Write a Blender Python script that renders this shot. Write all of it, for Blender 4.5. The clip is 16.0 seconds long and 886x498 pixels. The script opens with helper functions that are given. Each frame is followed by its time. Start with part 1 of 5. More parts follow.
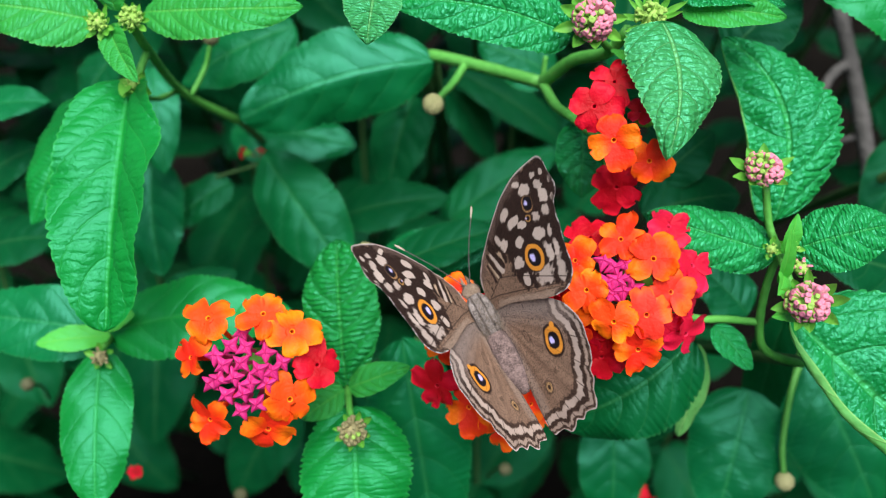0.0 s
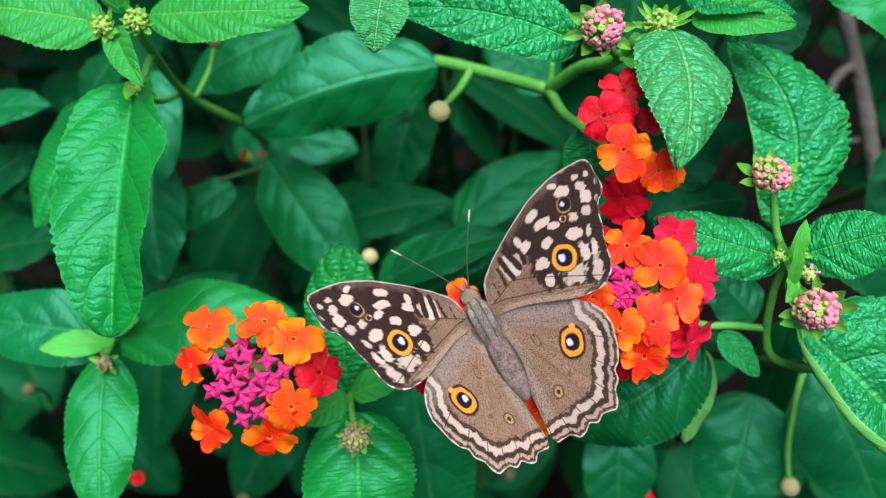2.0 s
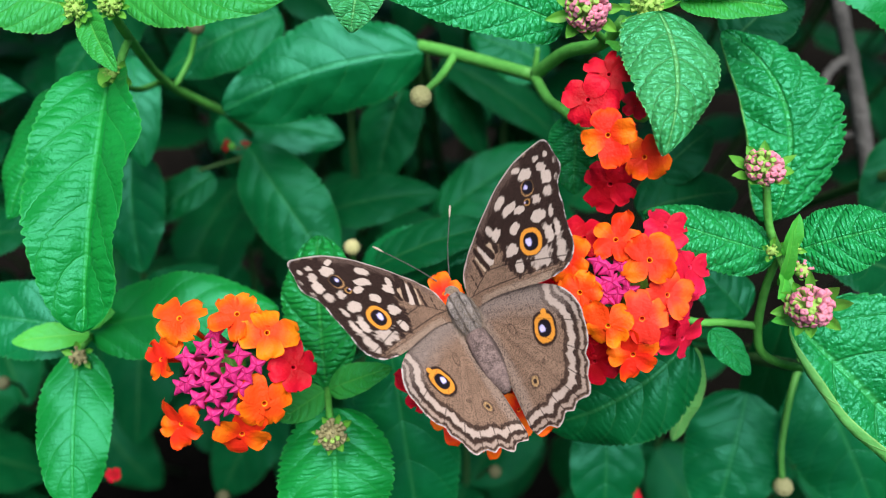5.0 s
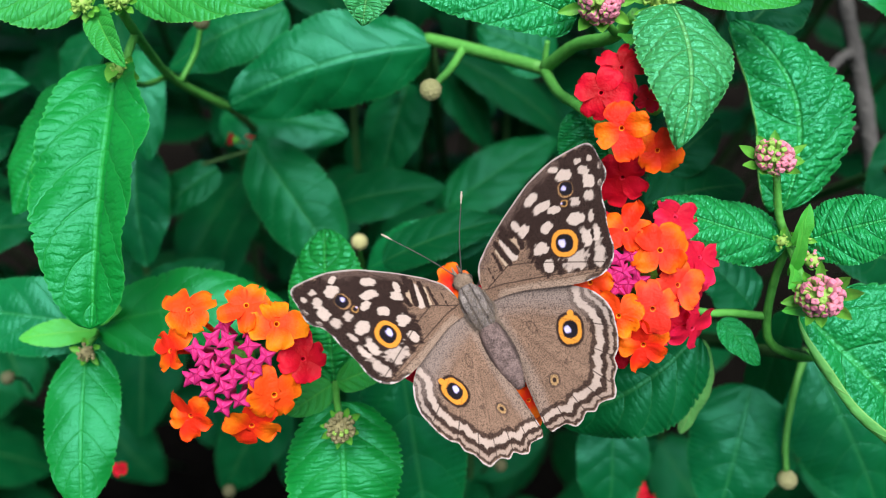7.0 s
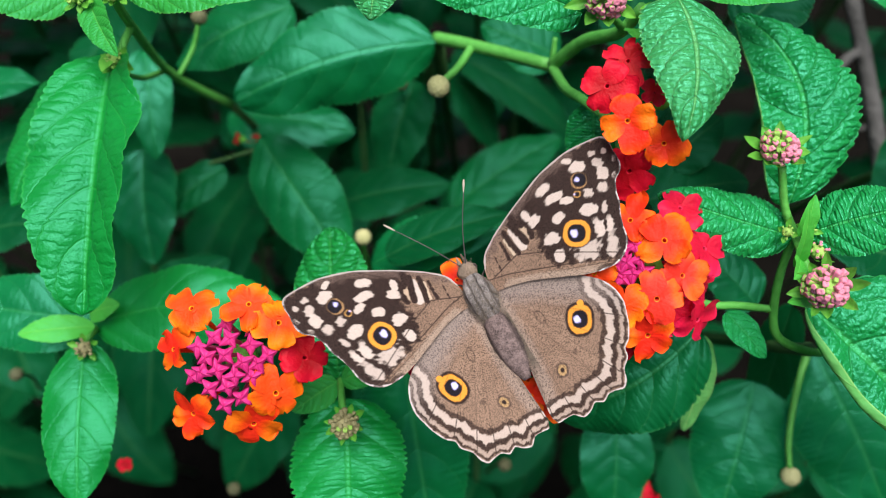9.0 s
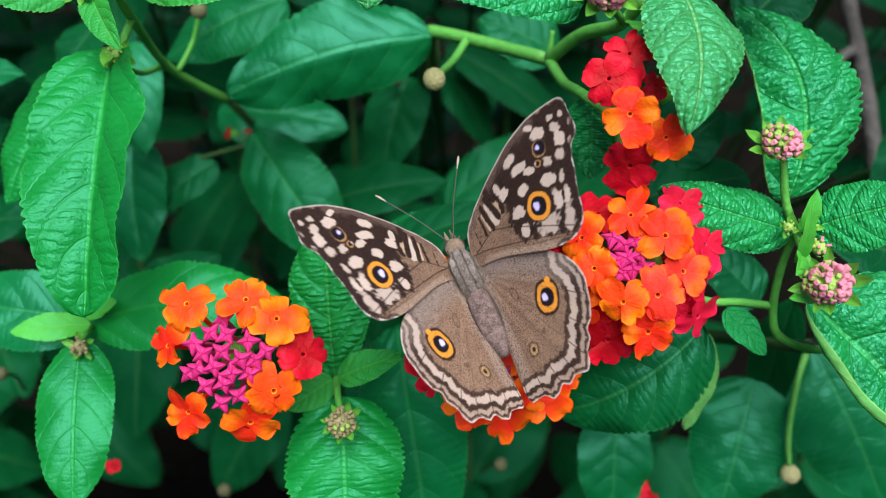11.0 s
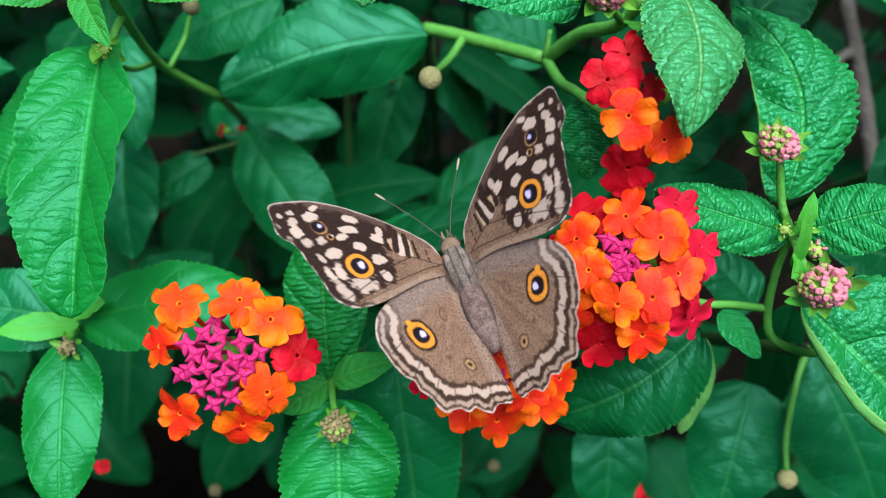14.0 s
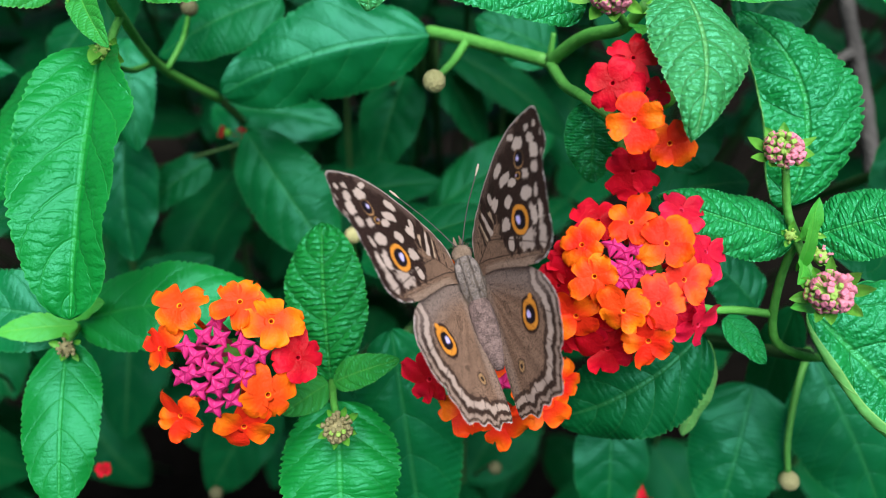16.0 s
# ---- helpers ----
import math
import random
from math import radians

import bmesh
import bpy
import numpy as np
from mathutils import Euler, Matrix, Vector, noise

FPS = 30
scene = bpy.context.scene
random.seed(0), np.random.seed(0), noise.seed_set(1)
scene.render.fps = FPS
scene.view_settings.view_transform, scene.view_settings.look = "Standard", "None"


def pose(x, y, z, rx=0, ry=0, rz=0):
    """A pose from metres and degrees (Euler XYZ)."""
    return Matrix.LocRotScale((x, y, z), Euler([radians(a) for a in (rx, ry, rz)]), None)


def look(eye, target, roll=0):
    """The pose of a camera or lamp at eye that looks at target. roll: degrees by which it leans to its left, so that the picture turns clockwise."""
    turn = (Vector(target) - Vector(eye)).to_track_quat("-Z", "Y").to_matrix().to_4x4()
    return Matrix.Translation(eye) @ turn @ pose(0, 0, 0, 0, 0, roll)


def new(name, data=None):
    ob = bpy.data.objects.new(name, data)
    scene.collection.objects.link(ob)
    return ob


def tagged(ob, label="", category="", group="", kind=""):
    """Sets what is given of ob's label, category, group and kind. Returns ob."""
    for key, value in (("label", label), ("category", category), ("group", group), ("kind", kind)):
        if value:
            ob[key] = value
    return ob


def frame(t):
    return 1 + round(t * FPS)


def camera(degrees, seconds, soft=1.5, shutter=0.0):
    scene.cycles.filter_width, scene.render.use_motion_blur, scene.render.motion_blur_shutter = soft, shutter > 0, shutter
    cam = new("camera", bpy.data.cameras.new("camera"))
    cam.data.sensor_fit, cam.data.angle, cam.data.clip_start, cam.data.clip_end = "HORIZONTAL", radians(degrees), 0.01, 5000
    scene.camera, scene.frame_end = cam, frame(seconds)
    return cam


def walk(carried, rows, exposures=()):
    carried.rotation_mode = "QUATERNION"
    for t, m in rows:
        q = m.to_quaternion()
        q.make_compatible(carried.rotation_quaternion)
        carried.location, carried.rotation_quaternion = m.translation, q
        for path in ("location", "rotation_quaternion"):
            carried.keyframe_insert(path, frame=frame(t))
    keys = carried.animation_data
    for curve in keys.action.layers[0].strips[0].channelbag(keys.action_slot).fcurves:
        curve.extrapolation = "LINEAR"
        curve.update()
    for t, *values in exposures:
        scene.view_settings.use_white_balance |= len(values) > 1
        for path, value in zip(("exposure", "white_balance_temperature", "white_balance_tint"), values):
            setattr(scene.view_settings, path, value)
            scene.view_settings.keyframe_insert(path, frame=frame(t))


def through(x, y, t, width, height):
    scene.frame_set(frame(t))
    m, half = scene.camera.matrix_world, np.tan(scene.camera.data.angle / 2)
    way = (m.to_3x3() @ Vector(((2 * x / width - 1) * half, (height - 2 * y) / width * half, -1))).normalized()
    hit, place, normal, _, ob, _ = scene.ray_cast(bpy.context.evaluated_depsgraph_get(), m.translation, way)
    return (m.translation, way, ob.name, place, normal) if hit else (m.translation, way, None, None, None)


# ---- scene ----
# The shrub's sloping face: its local axes are right, up the slope and out towards the eye, in millimetres.
SLOPE = pose(0, 0, 0.46, 42, 0, 0)
MM = 0.001


def at(u, v, w):
    return SLOPE @ Matrix.Translation((u * MM, v * MM, w * MM))


def held(u, v, w, yaw, pitch, roll):
    """A camera pose in the shrub's axes: millimetres, and small turns in degrees."""
    return at(u, v, w) @ Matrix.Rotation(radians(yaw), 4, "Y") @ Matrix.Rotation(radians(pitch), 4, "X") @ Matrix.Rotation(radians(roll), 4, "Z")


cam = camera(60, 16.0, 1.1)
cam.data.dof.use_dof = True
cam.data.dof.focus_distance = 0.098
cam.data.dof.aperture_fstop = 17
walk(cam, [
    (0, held(0.5, -0.5, 106.49, 0.03, 0.159, -0.002)),
    (0.5, held(0.45, -0.65, 105.95, -0.024, 0.143, -0.087)),
    (1, held(0.22, 0.03, 105.9, -0.067, -0.156, -0.143)),
    (1.5, held(0, 0, 106, 0, 0, 0)),
    (2, held(-0.3, 0.56, 105.51, 0.013, 0.061, -0.052)),
    (2.5, held(-0.42, 0.78, 105.23, -0.116, 0.053, 0.089)),
    (3, held(0.02, 0.88, 104.51, -0.17, 0.026, -0.029)),
    (3.5, held(0.7, 0.43, 103.78, -0.232, 0.239, 0.002)),
    (4, held(1.12, 0.33, 103.1, -0.349, 0.104, 0.184)),
    (6.5, held(0.01, -0.05, 101.85, -0.677, -0.676, 0.362)),
    (7, held(-0.56, -0.07, 102.02, -0.739, -0.688, 0.223)),
    (7.5, held(-0.98, -0.61, 101.98, -0.832, -0.537, 0.338)),
    (8, held(-0.82, -1.91, 102.06, -0.725, -0.16, 0.539)),
    (8.5, held(0.32, -2.04, 102.28, -0.211, -0.074, 0.253)),
    (9, held(1.25, -2.19, 102.39, 0.247, -0.015, 0.327)),
    (11.5, held(-1.41, -2.29, 99.46, -1.257, -0.126, 0.377)),
    (12, held(-1.4, -1.42, 99.4, -1.382, -0.252, 0.321)),
    (12.5, held(-1.12, -1.05, 99.42, -1.365, -0.363, 0.735)),
    (13, held(-1.59, -0.6, 99.16, -1.659, -0.499, 0.746)),
    (13.5, held(-1.67, -0.84, 98.81, -1.663, -0.624, 1.058)),
    (14, held(-1.5, -1.98, 98.87, -1.504, -0.311, 0.886)),
    (14.5, held(-1.84, -2.73, 98.21, -1.562, -0.103, 0.682)),
    (15, held(-1.77, -2.68, 98.77, -1.406, -0.063, 0.563)),
    (15.5, held(-1.99, -2.13, 98.61, -1.496, -0.202, 0.745)),
    (16, held(-1.88, -1.78, 98.7, -1.58, -0.269, 0.773))],
    [(0, 0.41), (2, 0.39), (4, 0.34), (8, 0.32), (16, 0.32)])

# ---- light: a bright overcast sky with a wide soft sun ----
world = bpy.data.worlds.new("sky")
scene.world = world
world.use_nodes = True
sky = world.node_tree.nodes.new("ShaderNodeTexSky")
sky.sky_type = "NISHITA"
sky.sun_disc = False
sky.sun_elevation, sky.sun_rotation = radians(75), radians(163)
sky.dust_density = 1.5
background = world.node_tree.nodes["Background"]
background.inputs["Strength"].default_value = 0.062
world.node_tree.links.new(sky.outputs["Color"], background.inputs["Color"])
sun_data = bpy.data.lights.new("sun", "SUN")
sun_data.energy, sun_data.angle, sun_data.color = 5.9, radians(52), (1.0, 0.96, 0.9)
sun = new("sun", sun_data)
sun.matrix_basis = look((0.15, -0.5, 2.4), (0, 0, 0.4))


# ---- materials ----
def material(name):
    m = bpy.data.materials.new(name)
    m.use_nodes = True
    nt = m.node_tree
    return m, nt, nt.nodes["Principled BSDF"]


def put(nt, kind, ins=(), **outs):
    """A node of that kind; ins are pairs of a socket's name or number and a value or another node's socket."""
    n = nt.nodes.new(kind)
    for key, value in ins:
        if isinstance(value, bpy.types.NodeSocket):
            nt.links.new(value, n.inputs[key])
        else:
            n.inputs[key].default_value = value
    return n


def maths(nt, op, a, b=0.0, c=0.0):
    n = put(nt, "ShaderNodeMath", ((0, a), (1, b), (2, c)))
    n.operation = op
    return n.outputs[0]


def blend(nt, fac, a, b, mode="MIX"):
    n = nt.nodes.new("ShaderNodeMix")
    n.data_type, n.blend_type = "RGBA", mode
    for key, value in ((0, fac), (6, a), (7, b)):
        if isinstance(value, bpy.types.NodeSocket):
            nt.links.new(value, n.inputs[key])
        else:
            n.inputs[key].default_value = value
    return n.outputs[2]


def span(nt, x, lo, hi, a=0.0, b=1.0):
    n = put(nt, "ShaderNodeMapRange", ((0, x), (1, lo), (2, hi), (3, a), (4, b)))
    n.interpolation_type = "SMOOTHSTEP"
    return n.outputs[0]


def grain(nt, coords, scale, detail=3.0, rough=0.6):
    return put(nt, "ShaderNodeTexNoise", (("Vector", coords), ("Scale", scale), ("Detail", detail), ("Roughness", rough))).outputs[0]


def bumped(nt, bsdf, height, strength, distance):
    b = put(nt, "ShaderNodeBump", (("Height", height), ("Strength", strength), ("Distance", distance)))
    nt.links.new(b.outputs[0], bsdf.inputs["Normal"])
    return b


def leaf_material(name, dark, light, back, rough=0.4, relief=0.5, veins=8.0, fine=900.0, show=0.3, across=7.0, gloss=0.3, pillow=0.6, ripple=0.0, pebble=0.4):
    """A leaf with a pale midrib and side veins; between them the blade swells into small cushions in rows."""
    m, nt, p = material(name)
    uv = put(nt, "ShaderNodeSeparateXYZ", ((0, put(nt, "ShaderNodeTexCoord").outputs["UV"]),))
    coords = put(nt, "ShaderNodeTexCoord").outputs["Object"]
    side = maths(nt, "ABSOLUTE", maths(nt, "MULTIPLY_ADD", uv.outputs[0], 2.0, -1.0))
    along = uv.outputs[1]
    wobble = maths(nt, "SUBTRACT", grain(nt, coords, 420.0, 3.0), 0.5)
    arc = maths(nt, "MULTIPLY", side, maths(nt, "MULTIPLY_ADD", side, -0.9, -0.6))
    phase = maths(nt, "ADD", maths(nt, "MULTIPLY_ADD", along, veins, arc), maths(nt, "MULTIPLY", wobble, 0.12))
    off = maths(nt, "ABSOLUTE", maths(nt, "SUBTRACT", maths(nt, "FRACT", maths(nt, "ADD", phase, 0.5)), 0.5))
    lateral = span(nt, off, 0.05, 0.0)
    rib = span(nt, side, 0.07, 0.02)
    vein = maths(nt, "MAXIMUM", maths(nt, "MULTIPLY", lateral, 0.55), rib)
    band = maths(nt, "FRACT", maths(nt, "MULTIPLY", maths(nt, "FLOOR", phase), 0.377))
    cross = maths(nt, "ADD", maths(nt, "MULTIPLY_ADD", along, across, band), maths(nt, "MULTIPLY", wobble, 1.7))
    row = maths(nt, "ABSOLUTE", maths(nt, "SUBTRACT", maths(nt, "FRACT", cross), 0.5))
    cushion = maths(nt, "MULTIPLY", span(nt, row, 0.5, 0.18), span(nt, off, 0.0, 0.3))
    cells = put(nt, "ShaderNodeTexVoronoi", (("Vector", coords), ("Scale", fine)))
    cells.feature = "SMOOTH_F1"
    chance = put(nt, "ShaderNodeObjectInfo").outputs["Random"]
    patch = grain(nt, coords, 90.0, 4.0)
    mix = maths(nt, "ADD", maths(nt, "MULTIPLY", span(nt, patch, 0.3, 0.7), 0.5), maths(nt, "MULTIPLY", chance, 0.4))
    base = blend(nt, mix, dark, light)
    # Creases between cushions darken in the base colour: shade put into it.
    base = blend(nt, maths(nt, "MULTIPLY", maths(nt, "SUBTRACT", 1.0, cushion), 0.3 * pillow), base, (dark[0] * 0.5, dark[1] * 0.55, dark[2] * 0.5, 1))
    pale = (min(1, light[0] * 3 + 0.03), min(1, light[1] * 1.5 + 0.04), min(1, light[2] * 1.5 + 0.02), 1)
    base = blend(nt, maths(nt, "MULTIPLY", vein, show), base, pale)
    base = blend(nt, span(nt, side, 0.96, 1.0, 0.0, 0.4), base, pale)
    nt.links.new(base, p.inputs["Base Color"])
    nt.links.new(maths(nt, "ADD", maths(nt, "MULTIPLY", patch, 0.16), rough - 0.08), p.inputs["Roughness"])
    p.inputs["Specular IOR Level"].default_value = gloss
    p.inputs["Specular Tint"].default_value = (0.22, 0.92, 0.76, 1)
    height = maths(nt, "SUBTRACT", maths(nt, "MULTIPLY", cushion, pillow), maths(nt, "MULTIPLY", rib, 0.5))
    height = maths(nt, "SUBTRACT", height, maths(nt, "MULTIPLY", lateral, 0.35))
    height = maths(nt, "ADD", height, maths(nt, "MULTIPLY", maths(nt, "SINE", maths(nt, "ADD", maths(nt, "MULTIPLY", along, 190.0), maths(nt, "MULTIPLY", wobble, 9.0))), ripple))
    height = maths(nt, "ADD", height, maths(nt, "MULTIPLY", cells.outputs[0], -pebble))
    height = maths(nt, "ADD", height, maths(nt, "MULTIPLY", grain(nt, coords, fine * 2.4, 2.0), 0.3))
    bumped(nt, p, height, relief, 0.0006)
    thin = put(nt, "ShaderNodeBsdfTranslucent", (("Color", back),))
    both = put(nt, "ShaderNodeMixShader", ((0, 0.2), (1, p.outputs[0]), (2, thin.outputs[0])))
    nt.links.new(both.outputs[0], nt.nodes["Material Output"].inputs["Surface"])
    return m


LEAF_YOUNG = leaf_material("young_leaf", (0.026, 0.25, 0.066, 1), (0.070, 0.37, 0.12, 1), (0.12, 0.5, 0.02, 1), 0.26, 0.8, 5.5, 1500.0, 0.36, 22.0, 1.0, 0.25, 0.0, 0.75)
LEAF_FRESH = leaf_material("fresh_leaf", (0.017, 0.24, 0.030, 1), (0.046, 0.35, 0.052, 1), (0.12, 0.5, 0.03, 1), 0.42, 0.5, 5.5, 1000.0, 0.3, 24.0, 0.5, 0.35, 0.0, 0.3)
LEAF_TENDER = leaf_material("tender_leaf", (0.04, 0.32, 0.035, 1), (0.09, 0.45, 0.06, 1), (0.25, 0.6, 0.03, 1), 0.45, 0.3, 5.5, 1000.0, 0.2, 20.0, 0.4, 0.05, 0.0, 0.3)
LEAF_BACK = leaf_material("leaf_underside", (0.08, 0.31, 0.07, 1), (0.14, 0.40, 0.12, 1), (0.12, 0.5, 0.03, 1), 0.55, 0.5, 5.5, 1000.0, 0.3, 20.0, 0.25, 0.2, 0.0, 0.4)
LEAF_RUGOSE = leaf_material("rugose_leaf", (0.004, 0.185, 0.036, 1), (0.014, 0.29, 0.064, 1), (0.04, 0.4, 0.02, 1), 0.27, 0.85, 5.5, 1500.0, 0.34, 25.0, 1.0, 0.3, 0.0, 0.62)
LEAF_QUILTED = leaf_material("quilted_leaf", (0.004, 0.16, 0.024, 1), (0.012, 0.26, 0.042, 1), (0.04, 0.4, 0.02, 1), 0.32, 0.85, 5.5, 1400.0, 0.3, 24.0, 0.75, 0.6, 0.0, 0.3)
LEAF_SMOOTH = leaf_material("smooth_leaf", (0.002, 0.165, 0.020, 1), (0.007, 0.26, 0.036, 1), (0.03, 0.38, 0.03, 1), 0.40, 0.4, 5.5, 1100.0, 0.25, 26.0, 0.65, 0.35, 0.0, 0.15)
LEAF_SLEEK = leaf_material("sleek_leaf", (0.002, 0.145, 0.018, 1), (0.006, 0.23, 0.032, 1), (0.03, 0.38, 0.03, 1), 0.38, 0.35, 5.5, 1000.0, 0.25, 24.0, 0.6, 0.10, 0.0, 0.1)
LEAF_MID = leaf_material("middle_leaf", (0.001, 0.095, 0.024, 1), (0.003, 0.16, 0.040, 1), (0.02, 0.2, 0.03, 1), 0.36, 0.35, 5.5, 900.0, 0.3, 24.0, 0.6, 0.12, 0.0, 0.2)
# Three darker tones of middle_leaf: shade deep in the shrub put into the colour.
LEAF_HALF_SHADE = leaf_material("half_shade_leaf", (0.001, 0.065, 0.016, 1), (0.003, 0.115, 0.029, 1), (0.02, 0.2, 0.03, 1), 0.38, 0.35, 5.5, 900.0, 0.3, 24.0, 0.32, 0.2, 0.0, 0.2)
LEAF_DIMMED = leaf_material("shade_dimmed_leaf", (0.001, 0.045, 0.013, 1), (0.003, 0.085, 0.024, 1), (0.02, 0.2, 0.03, 1), 0.40, 0.3, 5.5, 900.0, 0.3, 24.0, 0.13, 0.08, 0.0, 0.2)
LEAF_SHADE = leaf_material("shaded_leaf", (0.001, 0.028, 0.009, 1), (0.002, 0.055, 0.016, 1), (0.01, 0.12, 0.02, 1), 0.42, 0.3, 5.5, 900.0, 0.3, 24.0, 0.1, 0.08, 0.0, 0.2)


def plain_material(name, a, b, scale=400.0, rough=0.5, relief=0.3, depth=0.0003, glow_through=0.0, gloss=0.3):
    """Two tones of one stuff mixed by grain at two sizes, with fine relief."""
    m, nt, p = material(name)
    coords = put(nt, "ShaderNodeTexCoord").outputs["Object"]
    big, small = grain(nt, coords, scale * 0.25), grain(nt, coords, scale * 2)
    chance = put(nt, "ShaderNodeObjectInfo").outputs["Random"]
    fac = maths(nt, "ADD", maths(nt, "MULTIPLY", span(nt, big, 0.3, 0.7), 0.45), maths(nt, "ADD", maths(nt, "MULTIPLY", span(nt, small, 0.3, 0.7), 0.35), maths(nt, "MULTIPLY", chance, 0.3)))
    nt.links.new(blend(nt, fac, a, b), p.inputs["Base Color"])
    p.inputs["Roughness"].default_value = rough
    p.inputs["Specular IOR Level"].default_value = gloss
    bumped(nt, p, small, relief, depth)
    if glow_through:
        thin = put(nt, "ShaderNodeBsdfTranslucent", (("Color", b),))
        both = put(nt, "ShaderNodeMixShader", ((0, glow_through), (1, p.outputs[0]), (2, thin.outputs[0])))
        nt.links.new(both.outputs[0], nt.nodes["Material Output"].inputs["Surface"])
    return m


def petal_material(name, heart, middle, rim):
    """A petal that changes colour from the throat of its floret out to the rim; UV holds the radius and each lobe's own ripeness."""
    m, nt, p = material(name)
    split = put(nt, "ShaderNodeSeparateXYZ", ((0, put(nt, "ShaderNodeTexCoord").outputs["UV"]),))
    radius, lobe = split.outputs[0], split.outputs[1]
    coords = put(nt, "ShaderNodeTexCoord").outputs["Object"]
    cloud = grain(nt, coords, 350.0, 3.0)
    r = maths(nt, "ADD", radius, maths(nt, "MULTIPLY_ADD", cloud, 0.5, -0.25))
    r = maths(nt, "ADD", r, maths(nt, "MULTIPLY_ADD", lobe, 0.7, -0.35))
    col = blend(nt, span(nt, r, 0.30, 0.80), heart, middle)
    col = blend(nt, span(nt, r, 0.62, 1.0), col, rim)
    chance = put(nt, "ShaderNodeObjectInfo").outputs["Random"]
    col = blend(nt, maths(nt, "MULTIPLY", chance, 0.25), col, middle)
    streak = grain(nt, coords, 1500.0, 3.0)
    col = blend(nt, maths(nt, "MULTIPLY", span(nt, streak, 0.45, 0.7), 0.25), col, heart)
    col = blend(nt, span(nt, radius, 0.93, 1.0, 0.0, 0.55), col, heart)
    col = blend(nt, span(nt, radius, 0.16, 0.10), col, (rim[0], rim[1] * 1.3, rim[2], 1))
    col = blend(nt, span(nt, radius, 0.09, 0.05), col, (heart[0] * 0.7, heart[1] * 0.8, heart[2] * 0.8, 1))
    nt.links.new(col, p.inputs["Base Color"])
    p.inputs["Roughness"].default_value = 0.5
    p.inputs["Specular IOR Level"].default_value = 0.14
    bumped(nt, p, maths(nt, "ADD", grain(nt, coords, 1800.0, 2.0), maths(nt, "MULTIPLY", cloud, 2.0)), 0.45, 0.0004)
    thin = put(nt, "ShaderNodeBsdfTranslucent", (("Color", col),))
    both = put(nt, "ShaderNodeMixShader", ((0, 0.3), (1, p.outputs[0]), (2, thin.outputs[0])))
    nt.links.new(both.outputs[0], nt.nodes["Material Output"].inputs["Surface"])
    return m


PETAL_ORANGE = petal_material("orange_petal", (0.74, 0.020, 0.010, 1), (0.88, 0.075, 0.006, 1), (0.95, 0.20, 0.008, 1))
PETAL_AMBER = petal_material("amber_petal", (0.82, 0.050, 0.010, 1), (0.92, 0.165, 0.006, 1), (0.95, 0.29, 0.008, 1))
PETAL_CORAL = petal_material("coral_petal", (0.78, 0.035, 0.022, 1), (0.88, 0.055, 0.030, 1), (0.95, 0.17, 0.02, 1))
PETAL_RED = petal_material("red_petal", (0.42, 0.004, 0.010, 1), (0.62, 0.005, 0.022, 1), (0.72, 0.009, 0.036, 1))
PETAL_PINKRED = petal_material("rose_red_petal", (0.58, 0.009, 0.035, 1), (0.76, 0.012, 0.070, 1), (0.84, 0.026, 0.11, 1))
STAR_PINK = plain_material("magenta_bud", (0.44, 0.012, 0.14, 1), (0.74, 0.045, 0.27, 1), 500.0, 0.5, 0.2, 0.0002, 0.2)
BUD_PINK = plain_material("dusty_pink_bud", (0.58, 0.13, 0.25, 1), (0.80, 0.36, 0.44, 1), 700.0, 0.6, 0.4, 0.0003, 0.1)
BUD_GREEN = plain_material("lime_bud", (0.20, 0.42, 0.06, 1), (0.36, 0.56, 0.14, 1), 700.0, 0.6, 0.4, 0.0003, 0.1)
BUD_BROWN = plain_material("withered_bud", (0.15, 0.14, 0.07, 1), (0.30, 0.28, 0.14, 1), 700.0, 0.7, 0.5)
BRACT = plain_material("green_bract", (0.06, 0.30, 0.03, 1), (0.16, 0.48, 0.06, 1), 500.0, 0.5, 0.4, 0.0003, 0.25)
STEM = plain_material("green_stem", (0.045, 0.24, 0.032, 1), (0.095, 0.36, 0.065, 1), 400.0, 0.5, 0.6, 0.0004)
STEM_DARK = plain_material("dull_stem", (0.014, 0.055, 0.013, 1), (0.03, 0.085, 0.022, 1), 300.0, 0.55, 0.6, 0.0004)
BARK = plain_material("grey_bark", (0.035, 0.035, 0.035, 1), (0.085, 0.084, 0.083, 1), 180.0, 0.85, 0.9, 0.0015, gloss=0.1)
BALL_DULL = plain_material("dull_seed_ball", (0.06, 0.07, 0.035, 1), (0.12, 0.12, 0.06, 1), 600.0, 0.7, 0.5)
BALL = plain_material("straw_seed_ball", (0.3, 0.31, 0.13, 1), (0.46, 0.44, 0.23, 1), 600.0, 0.7, 0.5)
# Soil near black: the shade under the shrub is put into its colour.
SOIL = plain_material("shade_black_soil", (0.0025, 0.0024, 0.0022, 1), (0.008, 0.007, 0.006, 1), 60.0, 0.95, 1.0, 0.01, gloss=0.01)
FUR = plain_material("grey_brown_fur", (0.085, 0.060, 0.046, 1), (0.33, 0.25, 0.19, 1), 2400.0, 0.75, 0.9, 0.0004, gloss=0.1)
HAIR = plain_material("pale_hair", (0.09, 0.07, 0.058, 1), (0.22, 0.18, 0.145, 1), 900.0, 0.7, gloss=0.1)
CHITIN = plain_material("dark_chitin", (0.02, 0.016, 0.015, 1), (0.06, 0.05, 0.045, 1), 900.0, 0.3)
